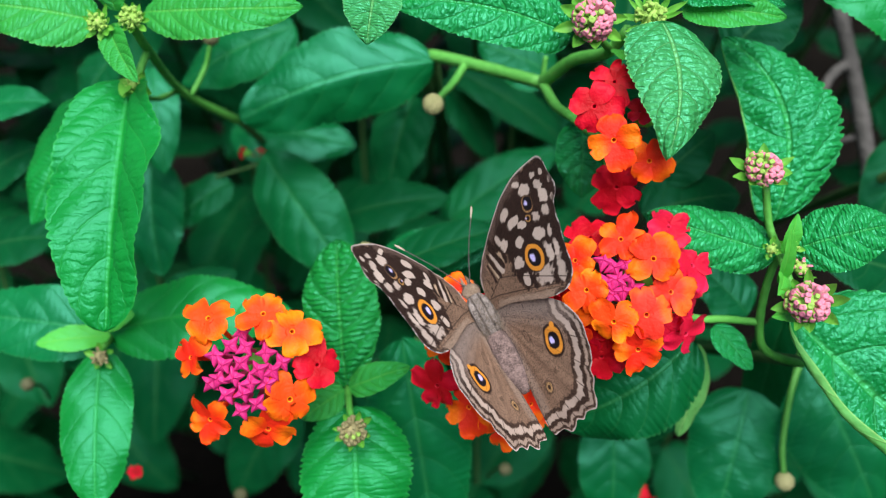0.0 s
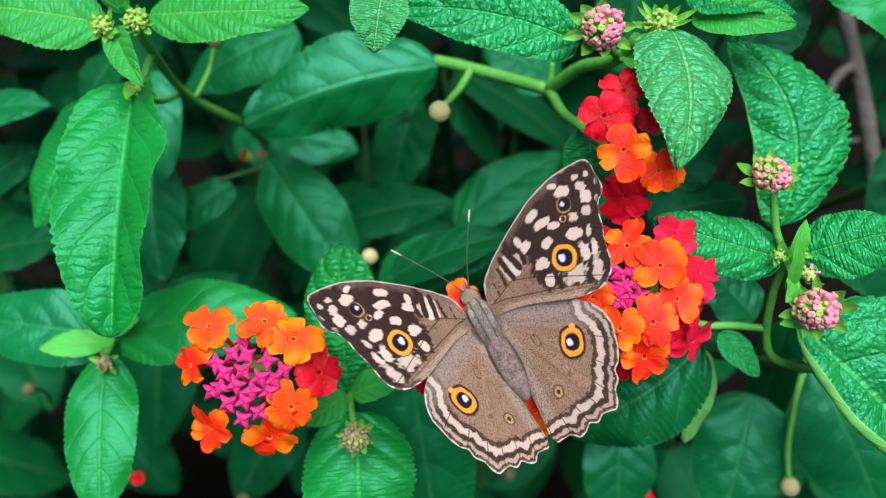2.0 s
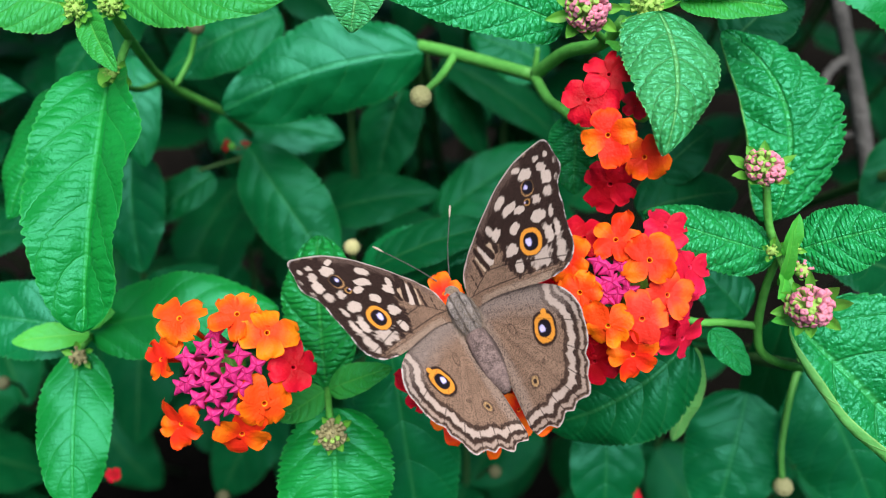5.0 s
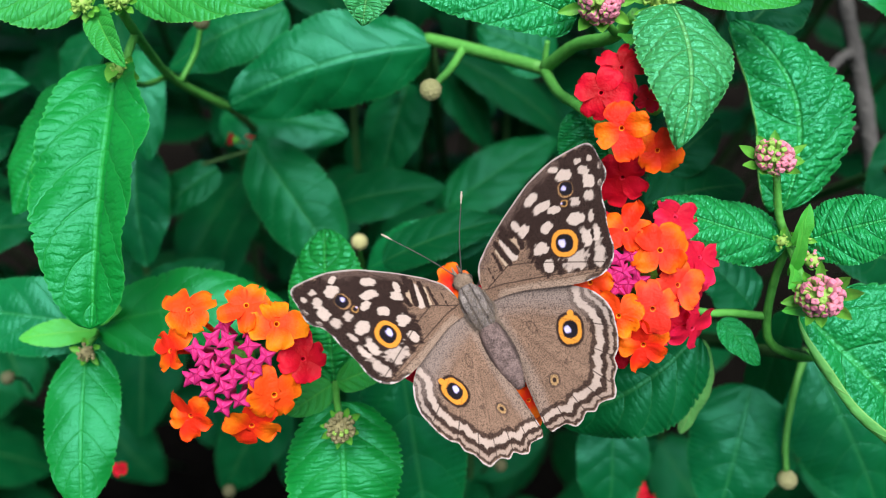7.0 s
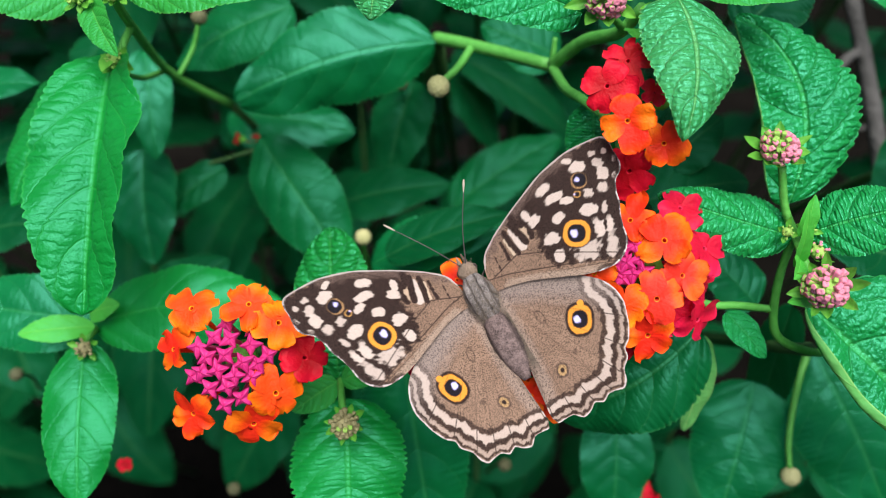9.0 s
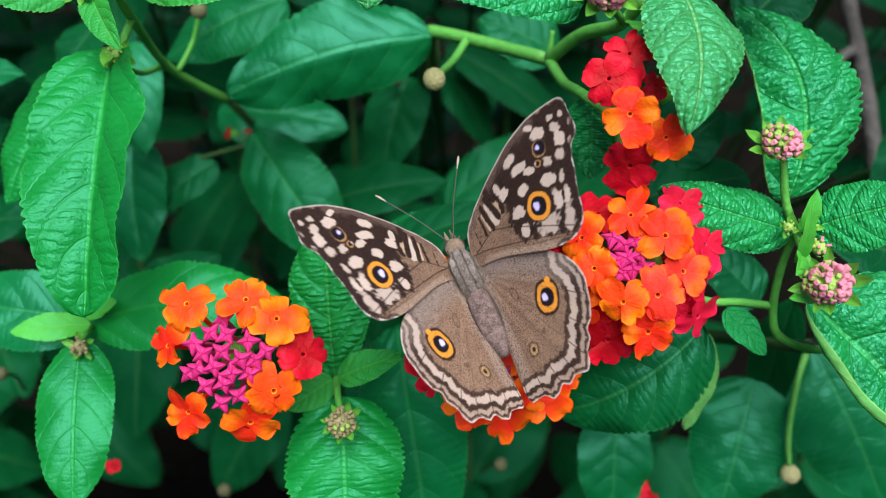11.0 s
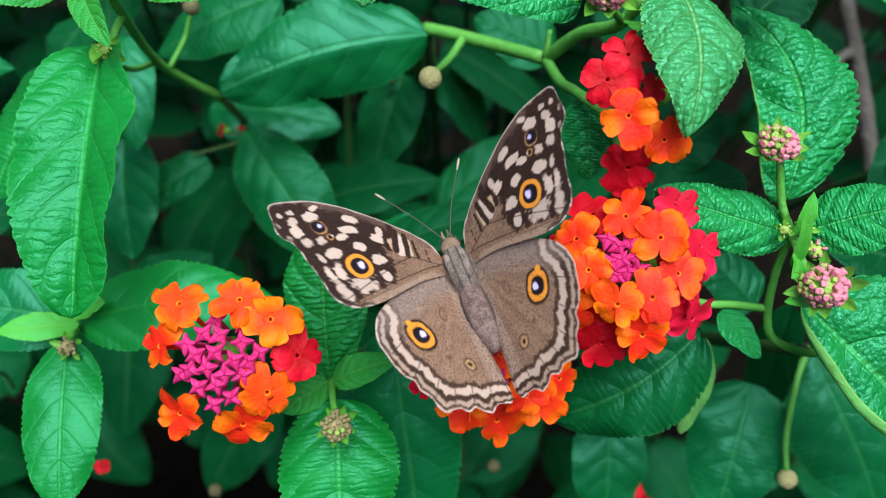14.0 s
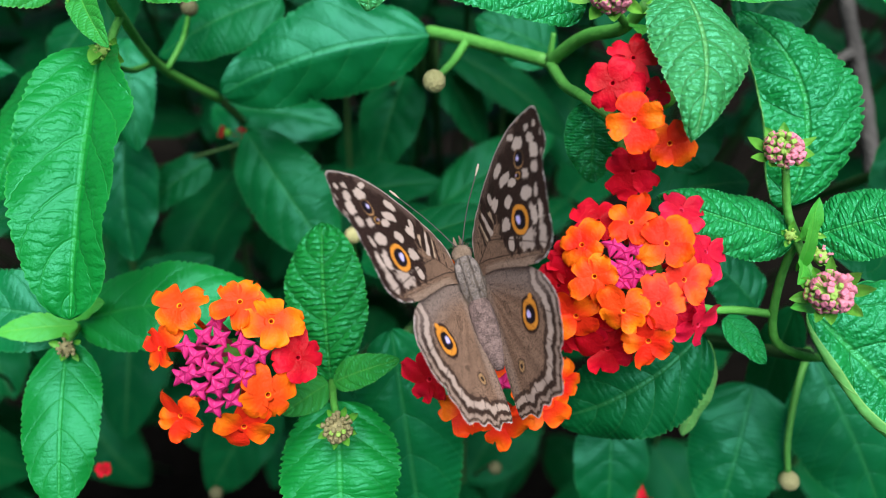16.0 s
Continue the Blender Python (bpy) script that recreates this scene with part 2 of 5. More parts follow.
ANTENNA = plain_material("grey_antenna", (0.03, 0.029, 0.029, 1), (0.075, 0.072, 0.072, 1), 900.0, 0.5)
PALE_TIP = plain_material("pale_club", (0.28, 0.24, 0.2, 1), (0.42, 0.36, 0.3, 1), 900.0, 0.5)


# ---- mesh tools; all lengths in millimetres in the shrub's axes ----
PIVOT = {}


def sheet(name, verts, faces, mat, uv=None, smooth=True, tint=None, backs=None):
    me = bpy.data.meshes.new(name)
    v = np.asarray(verts, float) * MM
    f = np.asarray(faces) if not isinstance(faces, list) else faces
    me.from_pydata(v.tolist(), [], [list(q) for q in f] if isinstance(f, list) else f.tolist())
    if smooth:
        me.shade_smooth()
    if uv is not None:
        layer = me.uv_layers.new(name="UVMap")
        loops = np.empty(len(me.loops), int)
        me.loops.foreach_get("vertex_index", loops)
        layer.data.foreach_set("uv", np.asarray(uv, float)[loops].ravel())
    if tint is not None:
        layer = me.color_attributes.new("pattern", "FLOAT_COLOR", "POINT")
        layer.data.foreach_set("color", np.c_[tint, np.ones(len(tint))].ravel())
    me.materials.append(mat)
    if backs is not None:
        me.materials.append(LEAF_BACK)
        me.polygons.foreach_set("material_index", np.asarray(backs, int))
    return me


def thing(name, pivot, label, category, group=""):
    ob = new(name)
    ob.empty_display_size = 0.005
    ob.matrix_basis = at(*pivot)
    PIVOT[ob.name] = np.array(pivot, float)
    return tagged(ob, label, category, group)


def part(name, me, parent, label="", m=None):
    """Links a mesh as one object under a thing or a part."""
    ob = new(name, me)
    ob.parent = parent
    if m is not None:
        ob.matrix_basis = m
    return tagged(ob, label)


def unit(v):
    v = np.asarray(v, float)
    return v / (np.linalg.norm(v) + 1e-12)


def curve_through(points, n):
    """Catmull-Rom through the points, n samples."""
    p = np.asarray(points, float)
    if len(p) == 2:
        return p[0] + np.linspace(0, 1, n)[:, None] * (p[1] - p[0])
    q = np.r_[[2 * p[0] - p[1]], p, [2 * p[-1] - p[-2]]]
    s = np.linspace(0, len(p) - 1 - 1e-9, n)
    k, t = s.astype(int), (s % 1)[:, None]
    a, b, c, d = q[k], q[k + 1], q[k + 2], q[k + 3]
    return 0.5 * (2 * b + (c - a) * t + (2 * a - 5 * b + 4 * c - d) * t**2 + (3 * b - a - 3 * c + d) * t**3)


def tube(points, radii, sides=8, n=None, knots=0.0):
    """Vertices and faces of a round or knotty stalk through the points."""
    n = n or max(6, 5 * len(points))
    c = curve_through(points, n)
    r = np.interp(np.linspace(0, 1, n), np.linspace(0, 1, len(radii)), radii)
    r = r * (1 + knots * np.sin(np.arange(n) * 2.1) * np.sin(np.arange(n) * 0.7 + 1))
    tan = np.gradient(c, axis=0)
    tan /= np.linalg.norm(tan, axis=1)[:, None] + 1e-9
    ref = np.array([0.31, 0.22, 0.93])
    side = np.cross(tan, ref)
    side /= np.linalg.norm(side, axis=1)[:, None] + 1e-9
    up = np.cross(side, tan)
    ang = np.arange(sides) * 2 * np.pi / sides
    ring = c[:, None] + r[:, None, None] * (np.cos(ang)[None, :, None] * side[:, None] + np.sin(ang)[None, :, None] * up[:, None])
    verts = np.r_[ring.reshape(-1, 3), c[:1], c[-1:]]
    faces = []
    for i in range(n - 1):
        for j in range(sides):
            k = (j + 1) % sides
            faces.append((i * sides + j, i * sides + k, (i + 1) * sides + k, (i + 1) * sides + j))
    last = n * sides
    for j in range(sides):
        k = (j + 1) % sides
        faces.append((k, j, last))
        faces.append(((n - 1) * sides + j, (n - 1) * sides + k, last + 1))
    return verts, faces


def joined(pieces):
    verts, faces, start = [], [], 0
    for v, f in pieces:
        verts.append(np.asarray(v))
        faces += [tuple(i + start for i in q) for q in f]
        start += len(v)
    return np.concatenate(verts), faces


def stalk(parent, points, radii, mat=None, name="stem", label="", knots=0.03, sides=8):
    root = parent if parent.name in PIVOT else parent.parent
    v, f = tube(points, radii, sides, None, knots)
    return part(name, sheet(name, v - PIVOT[root.name], f, mat or STEM), parent, label)


def leaf_mesh(name, base, tip, width, mat, face=(0, 0.3, 1), bend=0.08, fold=0.12, curl=0.1, sway=0.0, wide=0.38, teeth=26, quilt=0.02, seed=0, rows=112, cols=9, blunt=0.75, roll=0.0, flat=0.6, tilt=(0, 0), wavy=0.03, bite=0.06, lop=1.0):
    """A toothed, quilted leaf blade from base to tip. bend: how far it arches out along its face; fold: rise of the edges from the
    midrib; curl: how far the edges roll back; sway: sideways bow of the midrib; wide: where along it the blade is widest;
    tilt: degrees by which the halves (left and right of a midrib that points up) stand up from the midrib; wavy: swell of the margin;
    bite: depth of the rounded teeth; lop: the right half's breadth against the left's."""
    rng = np.random.default_rng(seed)
    base, tip = np.asarray(base, float), np.asarray(tip, float)
    length = np.linalg.norm(tip - base)
    along = unit(tip - base)
    out = unit(np.asarray(face, float) - along * np.dot(face, along))
    side = np.cross(along, out)
    s = np.linspace(0, 1, rows)
    a, b = blunt * wide / (1 - wide), blunt
    shape = (s**a) * ((1 - s) ** b)
    shape /= shape.max()
    waves = rng.uniform(0, 6.3, 8)
    plain = width / 2 * (shape * 0.96 + 0.012)
    run = s * teeth + 0.25 * np.sin(s * 17 + waves[4]) + 0.15 * np.sin(s * 41 + waves[5])
    saw = np.where(run % 1.0 < 0.72, np.sqrt(np.clip(1 - (run % 1.0 / 0.72 - 1) ** 2, 0, 1)), 1 - (run % 1.0 - 0.72) / 0.28)
    deep = bite * (1 + 0.5 * np.sin(s * 29 + waves[6]))
    half = width / 2 * (shape * (1 - deep * (1 - saw) * np.minimum(1, shape * 2)) + 0.012)
    x = np.linspace(-1, 1, 2 * cols + 1)
    s2, x2 = np.meshgrid(s, x, indexing="ij")
    ax = np.abs(x2)
    near_roll = np.sign(x2) == np.sign(roll) if roll else np.zeros(x2.shape, bool)
    half = np.where(near_roll, plain[:, None], half[:, None])
    half = np.where(x2 > 0, half * lop, half)
    lift = fold * ax * half - curl * ax**2 * half
    lift += width * wavy * ax**2 * (np.sin(s2 * 11 + waves[0] + 2 * np.sign(x2)) + 0.6 * np.sin(s2 * 21 + waves[1] + np.sign(x2)))
    half = half * (1 + 0.6 * wavy * np.sin(s2 * 12 + waves[7] + 2.3 * np.sign(x2)))
    phase = s2 * 5.5 - ax * (0.6 + 0.9 * ax)
    lift += quilt * width * (np.abs(np.sin(np.pi * phase)) ** 0.6) * (1 - ax**4) * np.minimum(1, ax * 5)
    lift += quilt * width * 0.25 * np.abs(np.sin(np.pi * s2 * teeth)) * ax**2 * ~near_roll
    lift += width * 0.004 * np.sin(s2 * 31 + waves[2]) * np.sin(x2 * 9 + waves[3])
    arch = 4 * s2 * (1 - s2)
    across = x2 * half
    stand = np.radians(np.where(x2 < 0, tilt[0], tilt[1])) * np.minimum(1, ax * 4) * np.minimum(1, 0.8 + 2 * s2 * (1 - s2))
    lift, across = lift * np.cos(stand) + np.abs(across) * np.sin(stand), across * np.cos(stand) - np.sign(x2) * lift * np.sin(stand)
    if roll:
        rolled = (np.sign(x2) == np.sign(roll)) & (ax > flat)
        turn = np.where(rolled, (ax - flat) / (1 - flat), 0) * abs(roll)
        across = np.where(rolled, np.sign(x2) * (flat + (1 - flat) * np.sin(turn) / abs(roll)) * half, across)
        lift = lift + np.where(rolled, (1 - flat) * (1 - np.cos(turn)) / abs(roll) * half, 0)
    c = base + along * length * s2[..., None] + out * (length * bend * arch + lift)[..., None]
    c = c + side * (across + length * sway * arch)[..., None]
    n, m = rows, 2 * cols + 1
    i, j = np.meshgrid(np.arange(n - 1), np.arange(m - 1), indexing="ij")
    k = (i * m + j).ravel()
    faces = np.stack([k, k + 1, k + m + 1, k + m], 1)
    uv = np.stack([x2.ravel() * 0.5 + 0.5, s2.ravel()], 1)
    backs = None
    if roll:
        backs = (turn > 1.3).ravel()[faces].all(1)
    return c.reshape(-1, 3), faces, uv, mat, backs


LEAF_COUNT = [0]


def leaf(parent, base, tip, width, mat, label="", name="leaf", **how):
    root = parent if parent.name in PIVOT else parent.parent
    LEAF_COUNT[0] += 1
    v, f, uv, mat, backs = leaf_mesh(name, base, tip, width, mat, seed=LEAF_COUNT[0], **how)
    return part(name, sheet(name, v - PIVOT[root.name], f, mat, uv, backs=backs), parent, label)


# ---- kinds of small parts ----
def set_on(p, n, spin=0.0):
    """A pose at p (millimetres, in the thing's space) whose z axis is n."""
    q = Vector(unit(n)).to_track_quat("Z", "Y").to_matrix().to_4x4()
    return Matrix.Translation(Vector(np.asarray(p, float) * MM)) @ q @ Matrix.Rotation(spin, 4, "Z")


def floret_mesh(name, mat, seed, size=3.0):
    """An open floret: a thin tube with a raised throat and four or five unequal, wavy, notched lobes; z is its axis, the face at z = 0."""
    rng = np.random.default_rng(seed)
    lobes = 4 if seed % 4 else 5
    verts, uv, faces = [], [], []
    spokes = 20
    ang = np.arange(spokes) * 2 * np.pi / spokes
    throat = ((0.09, -7.0, 0.3), (0.12, -1.4, 0.3), (0.20, -0.35, 0.25), (0.26, -0.04, 0.25), (0.16, -0.02, 0.2), (0.10, 0.02, 0.14), (0.065, -0.08, 0.06), (0.03, -0.5, 0.0))
    for r, z, k in throat:
        verts.append(np.stack([size * r * np.cos(ang), size * r * np.sin(ang), np.full(spokes, z)], 1))
        uv.append(np.stack([np.full(spokes, k), np.full(spokes, 0.5)], 1))
    faces += [(i * spokes + j, i * spokes + (j + 1) % spokes, (i + 1) * spokes + (j + 1) % spokes, (i + 1) * spokes + j) for i in range(len(throat) - 1) for j in range(spokes)]
    rows, cols = 13, 11
    start = spokes * len(throat)
    for i in range(lobes):
        turn = i * 2 * np.pi / lobes + rng.uniform(-0.12, 0.12)
        reach = size * (rng.uniform(1.05, 1.18) if i == 0 else rng.uniform(0.84, 1.02))
        broad = size * (2.0 / lobes) * rng.uniform(0.84, 1.08) * (1.12 if i == 0 else 1.0)
        l, x = np.meshgrid(np.linspace(0, 1, rows), np.linspace(-1, 1, cols), indexing="ij")
        square = rng.uniform(2.3, 3.4)
        body = np.where(l < 0.55, 0.40 + 0.60 * np.sin(np.minimum(l / 0.55, 1) * np.pi / 2), np.clip(1 - ((l - 0.55) / 0.453) ** square, 0, 1) ** (1 / square))
        wave = rng.uniform(0, 6.3, 3)
        far = size * 0.12 + (reach - size * 0.12) * l
        far = far - size * l**3 * (rng.uniform(-0.02, 0.13) * np.exp(-(((x - rng.uniform(-0.3, 0.3)) / 0.3) ** 2)) - 0.025 * np.sin(x * 6 + wave[0]))
        wide = x * body * broad * (1 + 0.06 * np.sin(l * 9 + wave[1]))
        z = size * (rng.uniform(-0.16, 0.26) * l + rng.uniform(-0.22, 0.22) * x * l + rng.uniform(-0.16, 0.20) * x**2 * l - 0.16 * l**4 + 0.06 * np.sin(x * 4 + l * 3 + wave[2]) * l) + 0.03 * (i % 2)
        verts.append(np.stack([far * np.cos(turn) - wide * np.sin(turn), far * np.sin(turn) + wide * np.cos(turn), z], -1).reshape(-1, 3))
        rim = np.maximum(0.15 + 0.85 * l, np.abs(x) ** 6 * np.minimum(1, l * 1.5))
        uv.append(np.stack([rim.ravel(), np.full(rows * cols, rng.uniform(0, 1))], 1))
        faces += [(start + p * cols + q, start + (p + 1) * cols + q, start + (p + 1) * cols + q + 1, start + p * cols + q + 1) for p in range(rows - 1) for q in range(cols - 1)]
        start += rows * cols
    return sheet(name, np.concatenate(verts), faces, mat, np.concatenate(uv))


def star_mesh(name, mat, seed, size=1.56):
    """A closed bud: a plump four-pointed cushion, folded along its diagonals, on a tube."""
    rng = np.random.default_rng(seed)
    spokes = 40
    ang = np.arange(spokes) * 2 * np.pi / spokes
    point = 1 - np.abs(np.sin(2 * ang)) ** 0.8
    edge = size * (0.50 + 0.54 * point) * (1 + 0.10 * np.sin(ang + rng.uniform(0, 6)))
    verts = []
    for r, z in ((0.30, -6.0), (0.36, -1.6), (0.52, -0.95), (0.88, -0.5), (1.0, -0.12), (0.9, 0.14), (0.68, 0.34), (0.4, 0.46), (0.18, 0.44), (0.02, 0.36)):
        pinch = 1 if r > 0.6 else 0.35
        rad = edge * r * pinch + size * 0.6 * r * (1 - pinch)
        fold = (0.28 * (point - 0.5) * min(1, 2.2 * (1 - r) + 0.25)) if z > -0.1 else 0.0
        verts.append(np.stack([rad * np.cos(ang), rad * np.sin(ang), np.full(spokes, z) + fold], 1))
    n = len(verts)
    faces = [(i * spokes + j, i * spokes + (j + 1) % spokes, (i + 1) * spokes + (j + 1) % spokes, (i + 1) * spokes + j) for i in range(n - 1) for j in range(spokes)]
    return sheet(name, np.concatenate(verts), faces, mat)


def bud_mesh(name, mat, side, size=0.72):
    """A small blunt four-sided closed bud, flat-topped; its sides may differ in colour from its top."""
    spokes = 16
    ang = np.arange(spokes) * 2 * np.pi / spokes
    box = 1 / (np.abs(np.cos(ang)) ** 6 + np.abs(np.sin(ang)) ** 6) ** (1 / 6)
    verts = []
    for r, z in ((0.4, -1.8), (0.58, -0.7), (0.80, 0.1), (0.95, 0.55), (0.86, 0.72), (0.74, 0.80), (0.3, 0.76), (0.04, 0.70)):
        verts.append(np.stack([size * r * box * np.cos(ang), size * r * box * np.sin(ang) * 0.85, np.full(spokes, z)], 1))
    faces = [(i * spokes + j, i * spokes + (j + 1) % spokes, (i + 1) * spokes + (j + 1) % spokes, (i + 1) * spokes + j) for i in range(7) for j in range(spokes)]
    me = sheet(name, np.concatenate(verts), faces, mat)
    me.materials.append(side)
    me.polygons.foreach_set("material_index", ((np.arange(len(faces)) < 4 * spokes) & (np.arange(len(faces)) % spokes < 6)).astype(int))
    return me


FLORETS = {
    "orange": [floret_mesh("floret", PETAL_ORANGE, 11 + i) for i in range(5)],
    "amber": [floret_mesh("floret", PETAL_AMBER, 51 + i) for i in range(5)],
    "coral": [floret_mesh("floret", PETAL_CORAL, 21 + i) for i in range(4)],
    "red": [floret_mesh("floret", PETAL_RED, 31 + i) for i in range(4)],
    "rose": [floret_mesh("floret", PETAL_PINKRED, 41 + i) for i in range(3)],
}
STARS = [star_mesh("closed_bud", STAR_PINK, 5 + i) for i in range(4)]
BUDS = {"pink": bud_mesh("bud", BUD_PINK, BUD_GREEN), "green": bud_mesh("bud", BUD_GREEN, BUD_GREEN), "brown": bud_mesh("bud", BUD_BROWN, BUD_BROWN)}


def knob(p, r, squash=1.0, rows=9, cols=14, lumps=0.0, seed=0):
    """A rounded knob, smooth or lumpy, round p."""
    rng = np.random.default_rng(seed)
    th, ph = np.linspace(0.02, np.pi - 0.02, rows), np.arange(cols) * 2 * np.pi / cols
    t2, p2 = np.meshgrid(th, ph, indexing="ij")
    rr = r * (1 + lumps * np.sin(t2 * 9 + rng.uniform(0, 6)) * np.sin(p2 * 7 + rng.uniform(0, 6)))
    v = np.stack([rr * np.sin(t2) * np.cos(p2), rr * np.sin(t2) * np.sin(p2), rr * np.cos(t2) * squash], -1).reshape(-1, 3) + np.asarray(p, float)
    f = [(i * cols + j, (i + 1) * cols + j, (i + 1) * cols + (j + 1) % cols, i * cols + (j + 1) % cols) for i in range(rows - 1) for j in range(cols)]
    return v, f


SPIN = random.Random(4)


def flower_head(branch, centre, blooms, stars=(), label="", core=3.2, outward=(0, 0.1, 1), star_core=None):
    """A round flower head: a green core, open florets (colour, place[, size]) and closed star-shaped buds. Each faces away from the core."""
    o = PIVOT[branch.name]
    c = np.asarray(centre, float)
    v, f = knob(c - o, core, 0.8, lumps=0.05)
    head = part("flower_head", sheet("flower_head", v, f, BRACT), branch, label)
    for i, (colour, p, *size) in enumerate(blooms):
        p = np.asarray(p, float)
        n = unit(unit(p - c) + 1.2 * unit(outward) + np.array([SPIN.uniform(-0.2, 0.2), SPIN.uniform(-0.2, 0.2), 0]))
        ob = part("floret", FLORETS[colour][i % len(FLORETS[colour])], head, colour.replace("rose", "rose-red").replace("amber", "bright orange") + " open floret", set_on(p - o, n, SPIN.uniform(0, 6.3)))
        if size:
            ob.scale = (size[0],) * 3
    for i, p in enumerate(stars):
        p = np.asarray(p, float)
        n = unit(0.7 * unit(p - c) + 1.0 * unit(outward))
        ob = part("closed_bud", STARS[i % len(STARS)], head, "magenta star-shaped closed bud", set_on(p - o, n, SPIN.uniform(0, 6.3)))
    return head


def bud_head(branch, centre, radius, outward, kinds, count, label, bracts=8, bract_length=4.5, bract_width=1.7):
    """A tight dome of unopened buds ringed by small pointed bracts."""
    o = PIVOT[branch.name]
    c = np.asarray(centre, float)
    n = unit(outward)
    a = unit(np.cross(n, (0.3, 1, 0.2)))
    b = np.cross(n, a)
    v, f = knob(c - o, radius * 0.6)
    head = part("bud_head", sheet("bud_head", v, f, BUD_GREEN if kinds[0] != "brown" else BUD_BROWN), branch, label)
    for i in range(count):
        z = 1 - 1.15 * (i + 0.5) / count
        r = math.sqrt(max(0, 1 - z * z))
        t = i * 2.399963
        d = n * z + r * (math.cos(t) * a + math.sin(t) * b)
        kind = kinds[1] if SPIN.random() < (0.6 if i < count * 0.12 else 0.02) else kinds[0]
        d = unit(d + np.array([SPIN.uniform(-0.1, 0.1) for _ in range(3)]))
        ob = part("bud", BUDS[kind], head, "", set_on(c - o + d * radius * SPIN.uniform(0.62, 0.8), d, t + SPIN.uniform(-0.6, 0.6)))
        s = radius / 3.9 * SPIN.uniform(0.8, 1.2)
        ob.scale = (s * 0.8, s * 0.8, s)
    for i in range(bracts):
        t = i * 2 * math.pi / bracts + SPIN.uniform(-0.2, 0.2)
        d = math.cos(t) * a + math.sin(t) * b
        p = c + d * radius * 0.6 - n * radius * 0.35
        q = c + d * (radius + bract_length * SPIN.uniform(0.1, 0.55)) + n * radius * SPIN.uniform(-0.3, 0.5)
        leaf(head, p, q, bract_width * SPIN.uniform(0.6, 1.0), BRACT, name="bract", face=n - 0.6 * d, bend=-0.1, fold=0.5, curl=0.0, teeth=3, quilt=0.0, rows=16, cols=3, wide=0.4, blunt=1.0, bite=0.0)
    return head


def seed_ball(branch, p, radius, label="straw-coloured round seed ball"):
    """A dried seed ball dimpled all over in spirals."""
    o = PIVOT[branch.name]
    v, f = knob(np.zeros(3), radius, 0.95, 28, 40)
    d = v / (np.linalg.norm(v, axis=1)[:, None] + 1e-9)
    k = np.arange(70)
    z, t = 1 - 2 * (k + 0.5) / 70, k * 2.399963
    pits = np.stack([np.sqrt(1 - z * z) * np.cos(t), np.sqrt(1 - z * z) * np.sin(t), z], 1)
    close = (d @ pits.T).max(1)
    v = v * (1 - 0.10 * np.clip((close - 0.975) / 0.025, 0, 1))[:, None]
    return part("seed_ball", sheet("seed_ball", v + np.asarray(p, float) - o, f, BALL_DULL if "brownish" in label else BALL), branch, label)


DOWN = np.array([0.0, -math.sin(radians(42)), -math.cos(radians(42))])


def ground_below(p, run=(0, 0)):
    """The place on the soil under p, shifted sideways by run (right, away)."""
    p = np.asarray(p, float)
    height = 460 - (p @ DOWN)
    away = np.array([0.0, math.cos(radians(42)), -math.sin(radians(42))])
    return p + DOWN * height + np.array([run[0], 0, 0]) + away * run[1]


def rooted(branch, start, through=(), width=1.1, run=(0, 60), mat=None):
    """The main stem: from a point of the branch back and down to the soil, where the branch's pivot lies."""
    pts = [np.asarray(start, float)] + [np.asarray(q, float) for q in through]
    foot = PIVOT[branch.name] + DOWN * 4
    last = pts[-1]
    pts += [last + (foot - last) * 0.35 + DOWN * 8, foot]
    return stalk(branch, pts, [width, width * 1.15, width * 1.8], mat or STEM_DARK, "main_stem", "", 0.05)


def branch_at(start, label, run=(0, 30), lean=0.75):
    height = 460 - (np.asarray(start, float) @ DOWN)
    return thing("lantana_branch", ground_below(start, (run[0], run[1] + lean * height)), label, "shrub branch", "branches of the lantana shrub")


# ---- ground ----
gm = bpy.data.meshes.new("ground")
bm = bmesh.new()
bmesh.ops.create_grid(bm, x_segments=90, y_segments=90, size=1.0)
for q in bm.verts:
    far = max(abs(q.co.x), abs(q.co.y))
    s = 0.6 * far + 300 * far**6
    q.co.x, q.co.y = q.co.x * s / max(far, 1e-6), q.co.y * s / max(far, 1e-6)
    q.co.z = 0.012 * noise.noise(q.co * 14) if s < 3 else 0.0
bm.to_mesh(gm)
bm.free()
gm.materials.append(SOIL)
ground = tagged(new("ground", gm), "bare soil under the lantana shrub, its shade painted in", "ground", kind="structure")

# ---- the branch with the right-hand flower head and two bud heads ----
branch_b = branch_at((55.8, -17.6, -14), "lantana branch with an orange-red flower head and pink bud heads")
rooted(branch_b, (55.8, -17.6, -14), width=1.0)
stalk(branch_b, [(64.7, -18.8, -22), (55.8, -17.8, -14), (48.9, -15.3, -9), (47.1, -11.6, -7), (46.8, -5.6, -4), (47.4, -0.3, -1)], [0.7, 0.62, 0.55], label="curved pale green stem")
stalk(branch_b, [(47.3, -10.9, -7), (41.7, -10.3, -6), (36.9, -10, -5), (28.6, -7.1, -3)], [0.6, 0.55])
stalk(branch_b, [(47.4, -0.3, -1), (45.6, 3.2, 0), (44.3, 8.5, 2)], [0.6, 0.5])
stalk(branch_b, [(47.4, -0.7, -1), (47.6, -4.5, 2), (48.7, -7.8, 4)], [0.6, 0.5])
